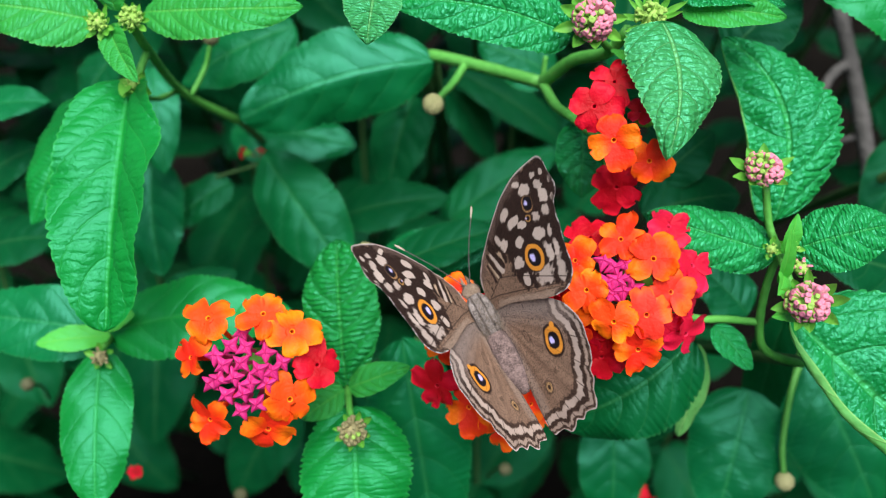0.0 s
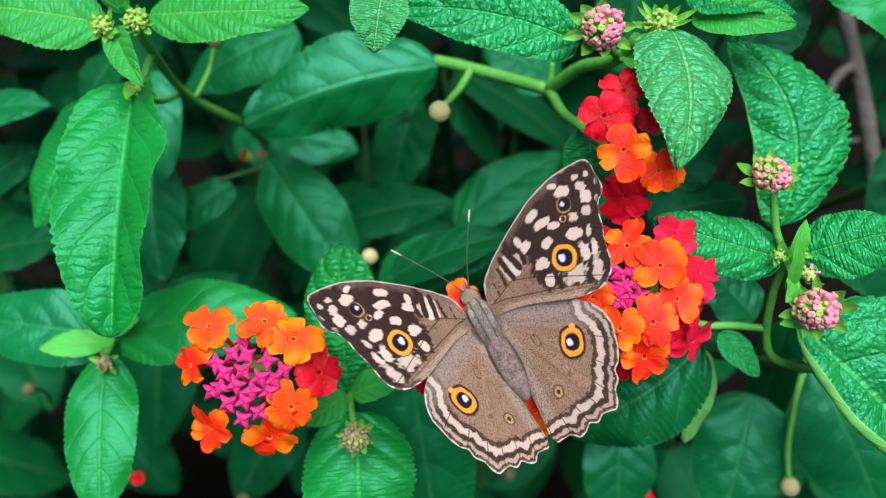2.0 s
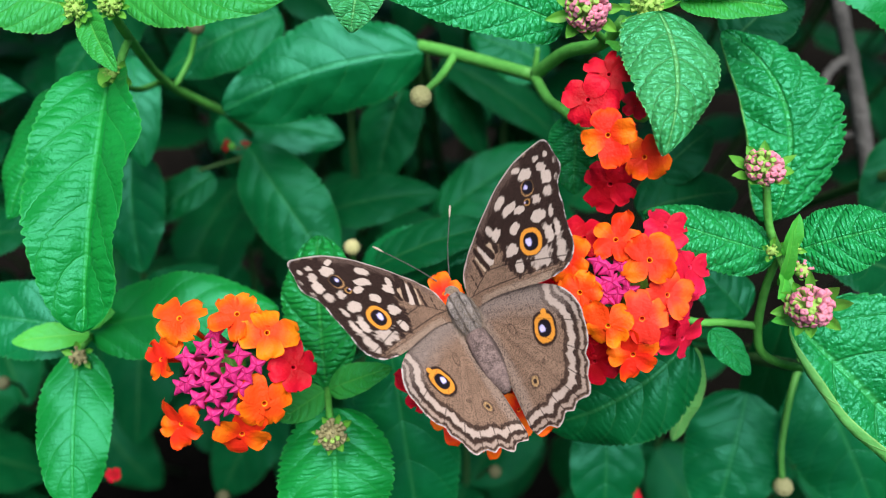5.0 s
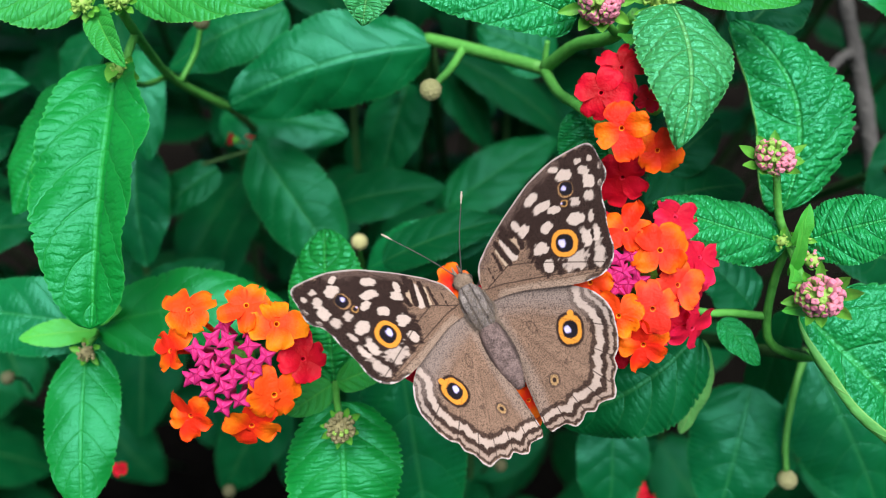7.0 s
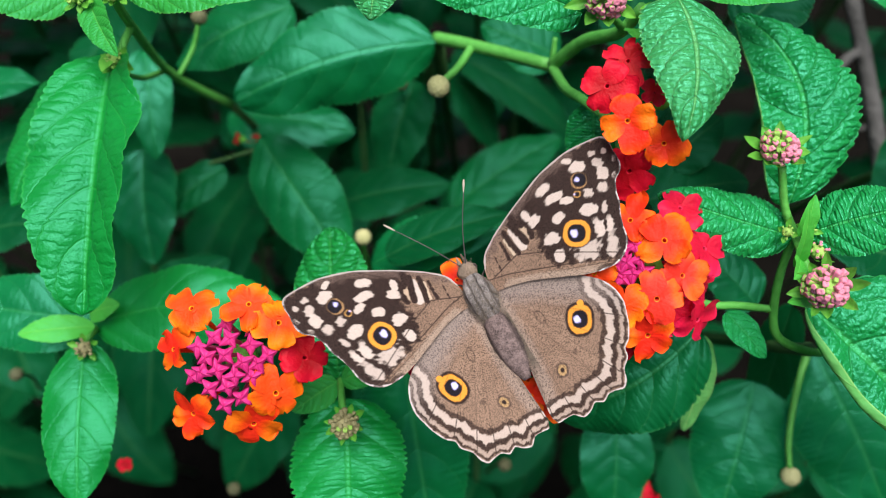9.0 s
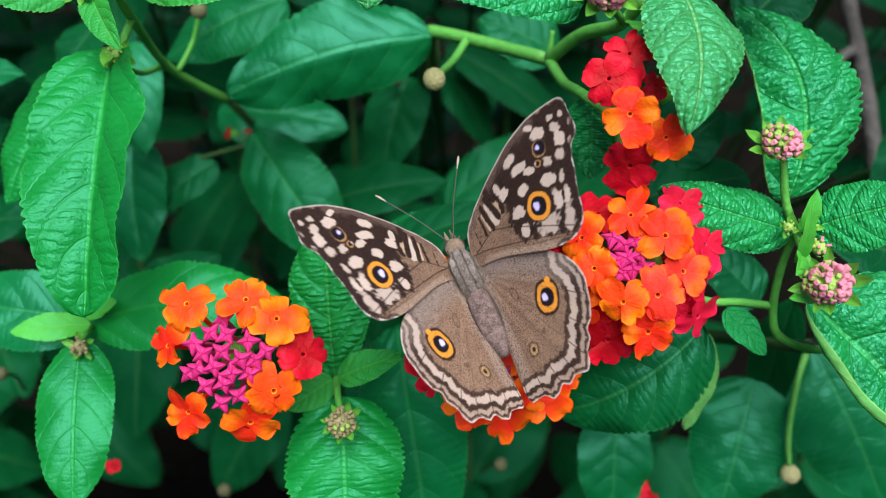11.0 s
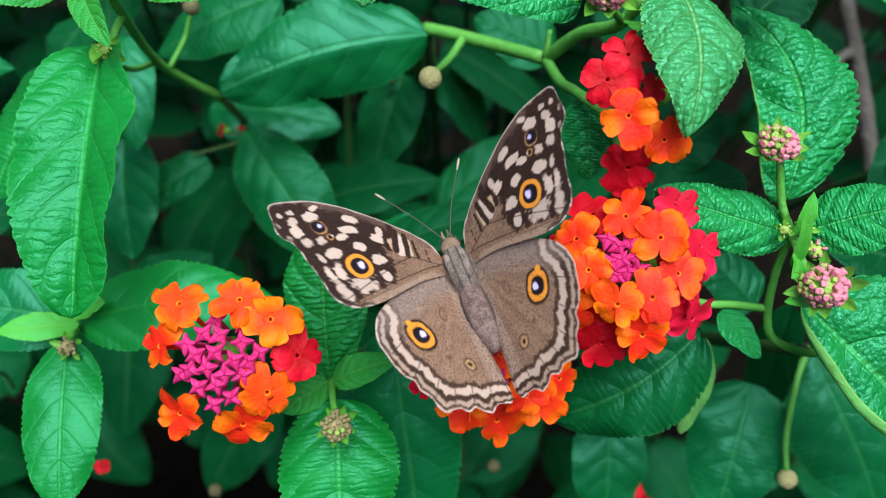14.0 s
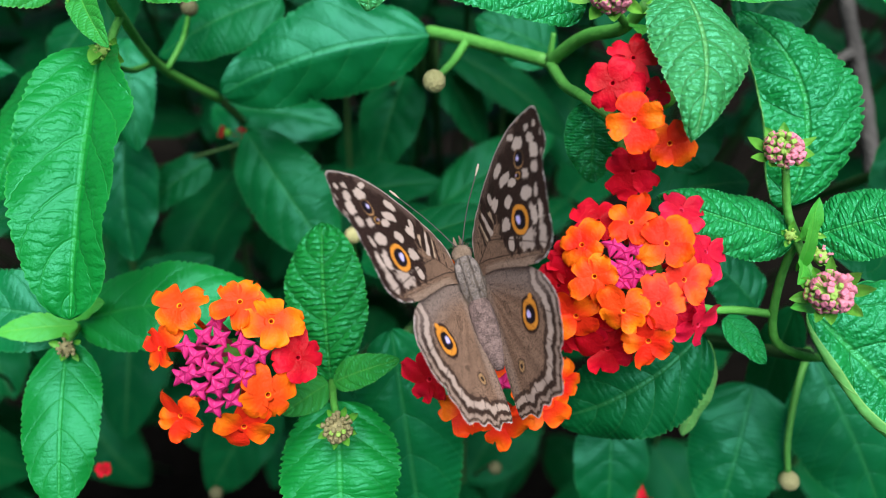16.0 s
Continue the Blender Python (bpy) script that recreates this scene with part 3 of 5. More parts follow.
leaf(branch_b, (47, -0.6, -1), (29.4, 5.1, -3), 8.8, LEAF_RUGOSE, face=(-0.08, 0.28, 1), fold=0.1, curl=0.35, bend=0.06, sway=-0.03, quilt=0.05)
leaf(branch_b, (48.5, -0.3, 0), (61.0, 3.3, 4), 9.4, LEAF_RUGOSE, face=(-0.2, 0.3, 1), fold=0.1, curl=0.3, bend=0.1, wide=0.45, quilt=0.05)
leaf(branch_b, (49.2, 4.1, -7), (44.3, 32.9, -13), 15.8, LEAF_RUGOSE, face=(-0.25, 0.1, 1), fold=0.05, curl=0.35, bend=0.1, sway=0.16, roll=-2.2, wide=0.42, quilt=0.035, blunt=0.6, teeth=22, bite=0.11, label="broad quilted dark green leaf")
leaf(branch_b, (49.8, -9.7, -3), (80.0, -40.5, -2), 29, LEAF_RUGOSE, face=(-0.25, 0.35, 1), fold=0.1, curl=0.1, bend=0.04, sway=0.0, roll=3.1, flat=0.5, lop=0.6, quilt=0.025, wide=0.4, tilt=(8, 0), label="large leaf folded along its midrib")
leaf(branch_b, (39.6, -11.2, -5), (44.4, -17.3, -3), 4.6, LEAF_RUGOSE, face=(0.0, 0.5, 1), bend=0.05)
leaf(branch_b, (46.5, -4.6, 1), (46, 2.9, 6), 2.0, LEAF_TENDER, face=(0.1, -0.2, 1), fold=0.5, quilt=0.01, teeth=10)
leaf(branch_b, (47, -3, 1), (44.6, -6.2, 5), 2.6, LEAF_TENDER, face=(0.4, 0.1, 1), fold=0.3, quilt=0.01, teeth=10)
leaf(branch_b, (50, -8.9, 0), (44.2, -9.1, 4), 2.4, LEAF_TENDER, face=(0.1, 0.2, 1), fold=0.3, quilt=0.01, teeth=8)
leaf(branch_b, (47.2, -0.7, 1), (48.2, 4.8, 3), 2.4, LEAF_TENDER, face=(0.1, 0.2, 1), fold=0.4, quilt=0.01, teeth=8)
bud_head(branch_b, (43.5, 10.7, 3), 2.75, (-0.35, 0.45, 1), ("pink", "green"), 52, "dusty pink unopened bud head", 9, 3.4)
bud_head(branch_b, (48.2, -7.1, 6), 3.05, (-0.45, 0.1, 1), ("pink", "green"), 58, "dusty pink bud head with a lime centre", 9, 3.4)
bud_head(branch_b, (49.5, -2.7, 1), 1.6, (0.2, 0.6, 0.7), ("pink", "pink"), 14, "small rose bud head", 5, 2.5, 1.0)
bud_head(branch_b, (45, -0.1, 2), 1.1, (-0.1, 0.1, 1), ("green", "green"), 8, "tiny lime bud head", 4, 2.0, 0.9)
bud_head(branch_b, (47.9, 0.2, 2), 1.0, (0.1, 0.1, 1), ("green", "green"), 8, "tiny lime bud head", 4, 2.0, 0.9)
flower_head(branch_b, (27.2, -4.9, -4), [
    ("red", (20.8, 1.6, 0), 1.2), ("orange", (24.2, 1.3, 3.5), 1.15), ("rose", (31.7, 3.1, 0), 1.15), ("orange", (28.2, -1.3, 5), 1.3), ("rose", (34.8, -2.3, 0.5), 1.2),
    ("orange", (18.3, -1.6, 2), 1.1), ("amber", (19.4, -5.5, 4.5), 1.1), ("coral", (30.8, -5.8, 4), 1.2), ("rose", (33.9, -11.8, 0.5), 1.2), ("amber", (22.7, -9.6, 6), 1.1),
    ("coral", (27.0, -8.7, 6), 1.25), ("orange", (26.4, -13.5, 4), 1.2), ("orange", (17.8, -10.7, 1.5), 1.15), ("red", (20.0, -11.2, 0), 1.15), ("red", (22.4, -15.1, -0.5), 1.3),
    ("red", (16.1, -7.0, -2), 1.2), ("red", (16.9, -13.8, -3), 1.1), ("rose", (35.2, -6.7, -2), 1.1), ("red", (17.2, -3.6, -1), 1.1), ("rose", (30.4, -10.4, 1), 1.1)], [
    (21.9, -1.6, 3.6), (23.2, -2.6, 4), (24.6, -2.0, 4), (23.5, -4.2, 4.4), (25.3, -3.7, 4.2), (25.7, -5.4, 4), (23.1, -6.2, 4), (24.3, -5.6, 4.4), (22.2, -4.6, 4), (26.2, -2.2, 3.4)],
    "orange and red lantana flower head with a magenta centre")

# ---- the upper branch: hanging leaf, pink bud head and the trailing red and orange florets ----
branch_a = branch_at((-0.4, 35.2, -34), "lantana branch with glossy leaves, a pink bud head and red florets", (20, 60))
rooted(branch_a, (-1.5, 35.7, -36), width=1.2)
stalk(branch_a, [(-2, 35.9, -36), (4.6, 33.2, -31), (17.1, 27.6, -22)], [1.1, 1.1], label="thick green stem")
stalk(branch_a, [(17.1, 27.6, -22), (20.9, 29.4, -14), (24.6, 28.8, -7), (26.5, 30.4, -1)], [1.1, 0.9])
stalk(branch_a, [(17.1, 27.6, -22), (18.5, 22.6, -16), (20, 19.2, -8), (23.6, 14.7, -4), (24.4, 9, -4)], [0.9, 0.6])
stalk(branch_a, [(17.1, 27.6, -22), (17.4, 31.6, -20)], [0.6, 0.4])
stalk(branch_a, [(4.6, 33.2, -31), (2.1, 28.5, -27), (-0.5, 23.8, -17)], [0.75, 0.6])
seed_ball(branch_a, (-1.1, 22.8, -15.5), 1.75)
stalk(branch_a, [(25.2, 28.8, -6), (22.5, 29.2, -1), (21, 30.3, 2)], [0.6, 0.5])
leaf(branch_a, (18.4, 29.6, -1), (-7.4, 34.2, 0), 10.0, LEAF_RUGOSE, face=(0, 0.12, 1), tilt=(0, 14), fold=0.08, curl=0.15, bend=0.05, sway=0.05, quilt=0.03, label="broad wet-looking toothed leaf")
leaf(branch_a, (29.5, 29.7, 5), (28.5, 10.8, 11), 12.4, LEAF_YOUNG, face=(0.05, 0.35, 1), fold=0.06, curl=0.3, bend=0.08, wide=0.28, quilt=0.03, teeth=24, sway=-0.07, blunt=0.95, label="hanging pale green toothed leaf")
leaf(branch_a, (34.3, 33.2, -2), (48.2, 31.8, 0), 5.5, LEAF_FRESH, face=(0, 0.1, 1), fold=0.3, curl=0.0, bend=0.1, quilt=0.02)
leaf(branch_a, (33.5, 35.6, -2), (49.4, 34.3, -3), 8.5, LEAF_RUGOSE, face=(0, 0.9, 1), fold=0.1, curl=0.1, bend=0.1, quilt=0.03)
leaf(branch_a, (-8.6, 36.1, 2), (-9.7, 27.1, 4), 8, LEAF_YOUNG, face=(0.05, 0.2, 1), fold=0.25, curl=0.1, bend=0.1, quilt=0.03)
leaf(branch_a, (21.9, 19.3, -10), (22.2, 7.9, -14), 8.5, LEAF_RUGOSE, face=(-0.2, 0.2, 1), fold=0.1, curl=0.2, bend=0.06, quilt=0.03)
bud_head(branch_a, (20.6, 30.3, 4), 3.05, (-0.2, -0.25, 1), ("pink", "green"), 60, "dusty pink unopened bud head", 9, 5.0, 1.9)
bud_head(branch_a, (28.5, 31, 3), 2.3, (-0.2, 0.1, 1), ("green", "green"), 26, "spiky lime green bud head", 16, 5.5, 1.0)
leaf(branch_a, (25.1, 27.9, -2), (25.1, 25.4, 2), 2.5, LEAF_TENDER, face=(0, 0, 1), quilt=0.0, teeth=4)
flower_head(branch_a, (30.2, 19.5, -6), [
    ("red", (20.3, 18.4, 6), 1.25), ("red", (23.6, 22.3, 3), 1.15), ("orange", (22.3, 13.6, 8.5), 1.15), ("orange", (27.9, 11.4, 4.5), 1.12), ("red", (24.3, 8.2, 1), 1.3), ("rose", (27.6, 18.6, 1), 0.65)],
    (), "trailing red and orange florets of a lantana head", 2.0)

# ---- the left-hand flower head ----
branch_c = branch_at((-29.9, -18.2, -12), "lantana flower stalk with an orange and magenta flower head", (0, 40))
rooted(branch_c, (-29.6, -17.7, -6), width=0.8)
flower_head(branch_c, (-27.1, -16.8, -5), [
    ("amber", (-32.2, -9.7, 1), 1.2), ("amber", (-24.6, -9.1, 1), 1.2), ("amber", (-20.5, -11.5, 1.5), 1.25), ("orange", (-34.9, -15.3, 0), 1.1),
    ("red", (-17.3, -16.3, 0), 1.25), ("amber", (-20.7, -20.7, 2), 1.3), ("orange", (-32.2, -23.9, 0), 1.15), ("orange", (-24.1, -25.2, 0), 1.3)], [
    (-30.7, -14.5, 3.1), (-28.5, -13.3, 3.4), (-26.3, -13.4, 3.7), (-23.8, -14.2, 3.3), (-26.8, -15.5, 4.3), (-29.2, -15.8, 4.0), (-24.6, -16.4, 4.0), (-21.7, -15.7, 2.3), (-31.3, -18.3, 3.0),
    (-27.7, -17.4, 4.3), (-25.5, -18.1, 4.1), (-23.6, -18.4, 3.4), (-29.0, -19.9, 3.5), (-26.6, -19.6, 3.9), (-27.3, -22.2, 2.5), (-25.0, -21.2, 2.9), (-24.4, -12.4, 0.2), (-27.6, -11.6, 1.0), (-30.0, -17.6, 3.7), (-22.9, -16.6, 3.2)],
    "lantana flower head, orange florets round magenta buds", 2.3)

# ---- the flower head under the butterfly ----
branch_m = branch_at((8.9, -17.6, -14), "lantana flower stalk with a red and orange flower head", (0, 40))
rooted(branch_m, (8.5, -16.7, -8), width=0.8)
flower_head(branch_m, (8.5, -16.7, -8), [
    ("orange", (2.5, -6.3, -2)), ("red", (-0.6, -19.6, -3), 1.35), ("orange", (3.9, -22.7, -3), 1.25), ("orange", (8.9, -25.4, -2.5), 1.3), ("orange", (14.2, -22.6, -2.5), 1.25),
    ("orange", (17.4, -20.0, -4), 1.1), ("orange", (12.3, -21.4, 1.2)), ("red", (6.8, -9.5, -2)), ("red", (12.5, -12.7, -2.5)), ("rose", (3.7, -13.5, -2.5)), ("orange", (9.2, -16.6, -2)), ("red", (14.3, -17.7, -4)), ("orange", (0.5, -13.7, -4))], [
    (9, -19.8, -1.5), (6.8, -16.5, -1), (8, -14.1, -1)], "red and orange lantana flower head under the butterfly")

# ---- the small leafy shoot with a withered bud head ----
branch_e = branch_at((-15, -23.3, -16), "small lantana shoot with toothed leaves and a withered bud head", (0, 40))
rooted(branch_e, (-14.8, -22, -14), width=0.7)
stalk(branch_e, [(-14.8, -22, -14), (-13.9, -24.1, -9), (-13, -26.3, -6)], [0.6, 0.45])
leaf(branch_e, (-14.9, -21.8, -14), (-16.9, 1.4, -17), 12.5, LEAF_QUILTED, face=(-0.15, 0.1, 1), fold=0.1, curl=0.25, bend=0.06, wide=0.5, quilt=0.03, blunt=0.6, label="oval quilted toothed leaf")
leaf(branch_e, (-14.4, -21.8, -13), (-4.8, -18, -10), 4.8, LEAF_FRESH, face=(0.1, 0.4, 1), fold=0.2, quilt=0.02)
leaf(branch_e, (-15.1, -22, -13), (-21.6, -26.4, -12), 5.0, LEAF_FRESH, face=(0.0, 0.3, 1), fold=0.2, quilt=0.02)
leaf(branch_e, (-13.7, -24.6, -13), (-12.1, -46.9, -8), 17.0, LEAF_SMOOTH, face=(0.05, 0.15, 1), bite=0.09, fold=0.12, curl=0.28, bend=0.1, wide=0.42, quilt=0.02, blunt=0.62, label="broad glossy toothed leaf")
bud_head(branch_e, (-12.9, -26.6, -5), 2.3, (0, 0.1, 1), ("brown", "green"), 34, "withered brownish bud head with green bracts", 8, 2.2, 1.3)

# ---- the leafy shoot on the left ----
branch_d = branch_at((-55.4, -15.2, -24), "leafy lantana shoot with smooth green leaves", (-10, 50))
rooted(branch_d, (-54.6, -15, -22), width=0.9)
leaf(branch_d, (-53.5, -14.5, -19), (-64.1, -15.4, -16), 4.4, LEAF_TENDER, face=(0, 0.35, 1), fold=0.15, quilt=0.006, teeth=10, wide=0.45)
leaf(branch_d, (-54.6, -16.8, -18), (-51.8, -39.6, -10), 11.0, LEAF_SLEEK, face=(0.15, 0.3, 1), fold=0.12, curl=0.25, bend=0.07, quilt=0.007, wide=0.45, blunt=0.62)
leaf(branch_d, (-55, -14.2, -22), (-24.8, -10.8, -24), 13.8, LEAF_SLEEK, face=(0.15, 0.35, 1), fold=0.1, curl=0.25, bend=0.1, quilt=0.012, wide=0.42, sway=-0.02)
leaf(branch_d, (-55.9, -14.3, -24), (-83, -11.2, -26), 13.0, LEAF_MID, face=(-0.1, 0.3, 1), fold=0.15, curl=0.2, bend=0.06, quilt=0.012)
leaf(branch_d, (-54.9, -12.4, -20), (-49.2, -10.9, -18), 4.0, LEAF_TENDER, face=(0.1, 0.3, 1), quilt=0.0, teeth=6)
bud_head(branch_d, (-53.3, -17.4, -15), 1.7, (0.1, -0.2, 1), ("brown", "green"), 12, "small withered bud", 5, 2.5, 1.2)
stalk(branch_d, [(-54.6, -15, -22), (-54.2, -16.3, -18), (-53.7, -17.3, -16)], [0.6, 0.5])

# ---- the upper left shoot ----
branch_f = branch_at((-41.2, 26.3, -52), "lantana shoot with bright green upper leaves and lime buds", (0, 40))
rooted(branch_f, (-41.2, 26.3, -52), width=0.9)
stalk(branch_f, [(-41.2, 26.3, -52), (-47.5, 28.9, -36), (-45.9, 31.5, -14), (-45, 33.2, -6)], [0.9, 0.75, 0.7], label="thin green stem")
stalk(branch_f, [(-46.6, 28.9, -38), (-44.1, 34, -38), (-42.5, 38, -36)], [0.5, 0.4])
stalk(branch_f, [(-48.2, 29, -35), (-49.2, 26.2, -28), (-47.5, 24.2, -16)], [0.55, 0.45])
stalk(branch_f, [(-46, 31.3, -15), (-46, 27.5, -12), (-45.9, 24, -10)], [0.6, 0.6])
seed_ball(branch_f, (-42.4, 39, -36), 1.5, "brownish round seed ball")
leaf(branch_f, (-47.2, 25.7, -11), (-46.9, -12.0, -2), 18.0, LEAF_SMOOTH, face=(0.17, 0.3, 1), fold=0.1, curl=0.15, bend=0.07, quilt=0.022, wide=0.42, blunt=0.5, sway=0.0, tilt=(50, 6), wavy=0.045, label="long glossy leaf hanging down")
leaf(branch_f, (-59.7, 25.5, -24), (-68.1, 3.9, -22), 11.5, LEAF_SMOOTH, face=(-0.2, 0.2, 1), fold=0.1, curl=0.3, bend=0.05, quilt=0.02)
leaf(branch_f, (-50.7, 33.8, -8), (-69.6, 36, -6), 10.5, LEAF_FRESH, face=(0, 0.2, 1), fold=0.15, curl=0.2, bend=0.05, quilt=0.018)
leaf(branch_f, (-43.8, 35.2, -8), (-19.2, 34.3, -3), 9.2, LEAF_FRESH, face=(0, 0.2, 1), fold=0.1, curl=0.15, bend=0.06, quilt=0.018, sway=0.03)
leaf(branch_f, (-47.7, 32, -5), (-42.1, 23.1, -1), 4.4, LEAF_FRESH, face=(-0.3, 0.2, 1), fold=0.4, quilt=0.01, teeth=12)
leaf(branch_f, (-46.9, 34.4, -5), (-46.4, 39.8, -2), 4.4, LEAF_FRESH, face=(-0.1, 0.2, 1), fold=0.3, quilt=0.01, teeth=12)
leaf(branch_f, (-46.2, 25.5, -9), (-46.4, 22.2, -6), 2.2, BRACT, face=(0, 0, 1), quilt=0.0, teeth=4, rows=14, cols=3)
leaf(branch_f, (-45.6, 25.5, -9), (-42.9, 21.9, -7), 2.4, BRACT, face=(0, 0, 1), quilt=0.0, teeth=4, rows=14, cols=3)
bud_head(branch_f, (-43.7, 32.7, -3), 1.9, (0, 0.1, 1), ("green", "green"), 26, "pale lime bud head", 10, 2.4, 1.1)
bud_head(branch_f, (-48.5, 32, -3), 1.7, (-0.1, 0.1, 1), ("green", "green"), 18, "lime green bud head", 10, 2.4, 1.1)
bud_head(branch_f, (-45.4, 24.3, -8), 1.6, (0, 0.1, 1), ("green", "green"), 14, "lime green bud", 6, 3.0, 1.3)

# ---- the hanging seed stalk ----
branch_h = branch_at((65.1, -20.2, -32), "thin lantana stalk with a straw-coloured seed ball", (10, 40))
rooted(branch_h, (65.6, -19.3, -33), width=0.7)
stalk(branch_h, [(65.6, -19.3, -33), (62.7, -25.1, -31), (60.7, -34, -30), (60.8, -39.8, -30)], [0.75, 0.55, 0.5])
seed_ball(branch_h, (61, -41.3, -30), 1.7)
leaf(branch_h, (67.8, -20.8, -36), (80.6, -48.5, -36), 21, LEAF_MID, face=(-0.22, 0.4, 1), fold=0.05, curl=0.2, bend=0.07, quilt=0.012, label="broad bluish green leaf")
leaf(branch_h, (56.3, -25.7, -34), (50.1, -50.4, -34), 17, LEAF_MID, face=(-0.2, 0.42, 1), fold=0.05, curl=0.2, bend=0.07, quilt=0.012)
leaf(branch_h, (58.5, -11.4, -24), (60.9, -36.3, -44), 8, LEAF_DIMMED, face=(-0.6, 0.1, 1), fold=0.2, curl=0.2, quilt=0.012)

# ---- the leaves behind and below the flowers ----
branch_g = branch_at((-9.6, 12.8, -50), "shaded lantana branch with large dark green leaves", (0, 60))
rooted(branch_g, (-2.5, 35.6, -38), width=1.2)
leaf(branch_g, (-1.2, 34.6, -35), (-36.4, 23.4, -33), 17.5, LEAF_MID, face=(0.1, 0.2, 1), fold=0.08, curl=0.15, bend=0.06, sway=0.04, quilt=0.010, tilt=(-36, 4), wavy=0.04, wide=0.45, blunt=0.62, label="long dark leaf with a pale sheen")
leaf(branch_g, (-28.2, 43.2, -42), (-50.7, 32.1, -44), 14.0, LEAF_HALF_SHADE, face=(0.0, 0.3, 1), fold=0.1, curl=0.25, quilt=0.012)
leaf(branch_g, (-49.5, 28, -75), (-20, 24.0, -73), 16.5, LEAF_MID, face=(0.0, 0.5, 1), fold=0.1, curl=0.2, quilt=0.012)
leaf(branch_g, (-35.6, 19.2, -48), (-18.7, -4.3, -44), 15.5, LEAF_HALF_SHADE, face=(-0.15, 0.25, 1), fold=0.1, curl=0.25, quilt=0.012, wide=0.5, blunt=0.6)
leaf(branch_g, (-6.1, 33.9, -64), (-11.6, 11.9, -62), 14.0, LEAF_DIMMED, face=(-0.3, 0.25, 1), fold=0.15, curl=0.2, quilt=0.012)
leaf(branch_g, (0.8, 42.6, -86), (13.1, 22.5, -90), 12.0, LEAF_DIMMED, face=(0.3, 0.3, 1), fold=0.15, quilt=0.012)
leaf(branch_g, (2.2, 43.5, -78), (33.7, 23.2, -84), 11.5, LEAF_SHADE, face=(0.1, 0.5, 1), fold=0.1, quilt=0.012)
leaf(branch_g, (22.1, 33.6, -42), (7.2, 39.6, -42), 12.0, LEAF_HALF_SHADE, face=(0, 0.2, 1), fold=0.1, quilt=0.012)
leaf(branch_g, (-22.5, 6.8, -60), (1.9, 11, -58), 12.0, LEAF_DIMMED, face=(0, 0.5, 1), fold=0.1, quilt=0.012)
leaf(branch_g, (2, 6.5, -66), (26.7, 22.8, -70), 13.0, LEAF_HALF_SHADE, face=(-0.1, 0.4, 1), fold=0.1, quilt=0.012)
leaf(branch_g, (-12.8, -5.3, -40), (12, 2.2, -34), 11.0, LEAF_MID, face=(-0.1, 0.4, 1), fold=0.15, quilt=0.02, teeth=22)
leaf(branch_g, (-9.4, -3.9, -30), (11.9, 3.6, -28), 9.0, LEAF_DIMMED, face=(-0.2, 0.6, 1), fold=0.2, quilt=0.02, teeth=22)
stalk(branch_g, [(-14.4, -6.9, -52), (-14.4, -3.2, -42), (-14, -1.2, -36)], [0.5, 0.45])
seed_ball(branch_g, (-13.9, -0.4, -35), 1.5)
stalk(branch_g, [(-2.5, 35.6, -38), (-8.8, 36.8, -60), (-8.8, 32.9, -60)], [0.4, 0.4])
seed_ball(branch_g, (-8.7, 32, -59), 1.3, "brownish round seed ball")

branch_n = branch_at((-4.4, -15.9, -30), "lantana branch with broad leaves below the flower heads", (30, 60))
rooted(branch_n, (-4.5, -17.4, -34), width=1.0)
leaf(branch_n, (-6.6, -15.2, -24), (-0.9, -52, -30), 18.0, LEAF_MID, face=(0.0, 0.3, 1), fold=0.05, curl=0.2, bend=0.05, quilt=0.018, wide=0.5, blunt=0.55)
leaf(branch_n, (38.5, -13.6, -10), (18.1, -27.4, -16), 14.6, LEAF_HALF_SHADE, face=(0.1, 0.3, 1), fold=0.1, curl=0.35, bend=0.1, quilt=0.03, blunt=0.6, sway=-0.08, wavy=0.05, tilt=(6, 0), label="broad glossy dark leaf")
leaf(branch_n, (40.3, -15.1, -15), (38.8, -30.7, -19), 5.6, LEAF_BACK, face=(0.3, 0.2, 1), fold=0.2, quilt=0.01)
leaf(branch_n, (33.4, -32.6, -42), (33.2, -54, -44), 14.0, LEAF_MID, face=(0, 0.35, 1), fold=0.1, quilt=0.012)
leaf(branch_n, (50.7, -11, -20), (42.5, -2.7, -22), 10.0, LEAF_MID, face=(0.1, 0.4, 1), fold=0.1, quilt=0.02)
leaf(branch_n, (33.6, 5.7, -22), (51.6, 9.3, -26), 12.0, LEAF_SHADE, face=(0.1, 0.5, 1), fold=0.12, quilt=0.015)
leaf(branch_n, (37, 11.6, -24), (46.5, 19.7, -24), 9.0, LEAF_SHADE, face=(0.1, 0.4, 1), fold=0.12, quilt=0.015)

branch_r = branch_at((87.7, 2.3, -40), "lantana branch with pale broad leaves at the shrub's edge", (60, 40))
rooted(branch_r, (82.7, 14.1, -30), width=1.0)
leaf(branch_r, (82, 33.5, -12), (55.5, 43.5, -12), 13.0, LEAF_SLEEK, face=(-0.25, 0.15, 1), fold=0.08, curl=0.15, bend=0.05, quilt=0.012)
leaf(branch_r, (81.9, -5.6, -24), (60.9, -0.8, -20), 14.0, LEAF_DIMMED, face=(0, 0.4, 1), fold=0.1, quilt=0.02)
leaf(branch_r, (89.9, 20.5, -40), (81.8, 2.3, -40), 12.0, LEAF_DIMMED, face=(-0.2, 0.3, 1), fold=0.1, quilt=0.02)
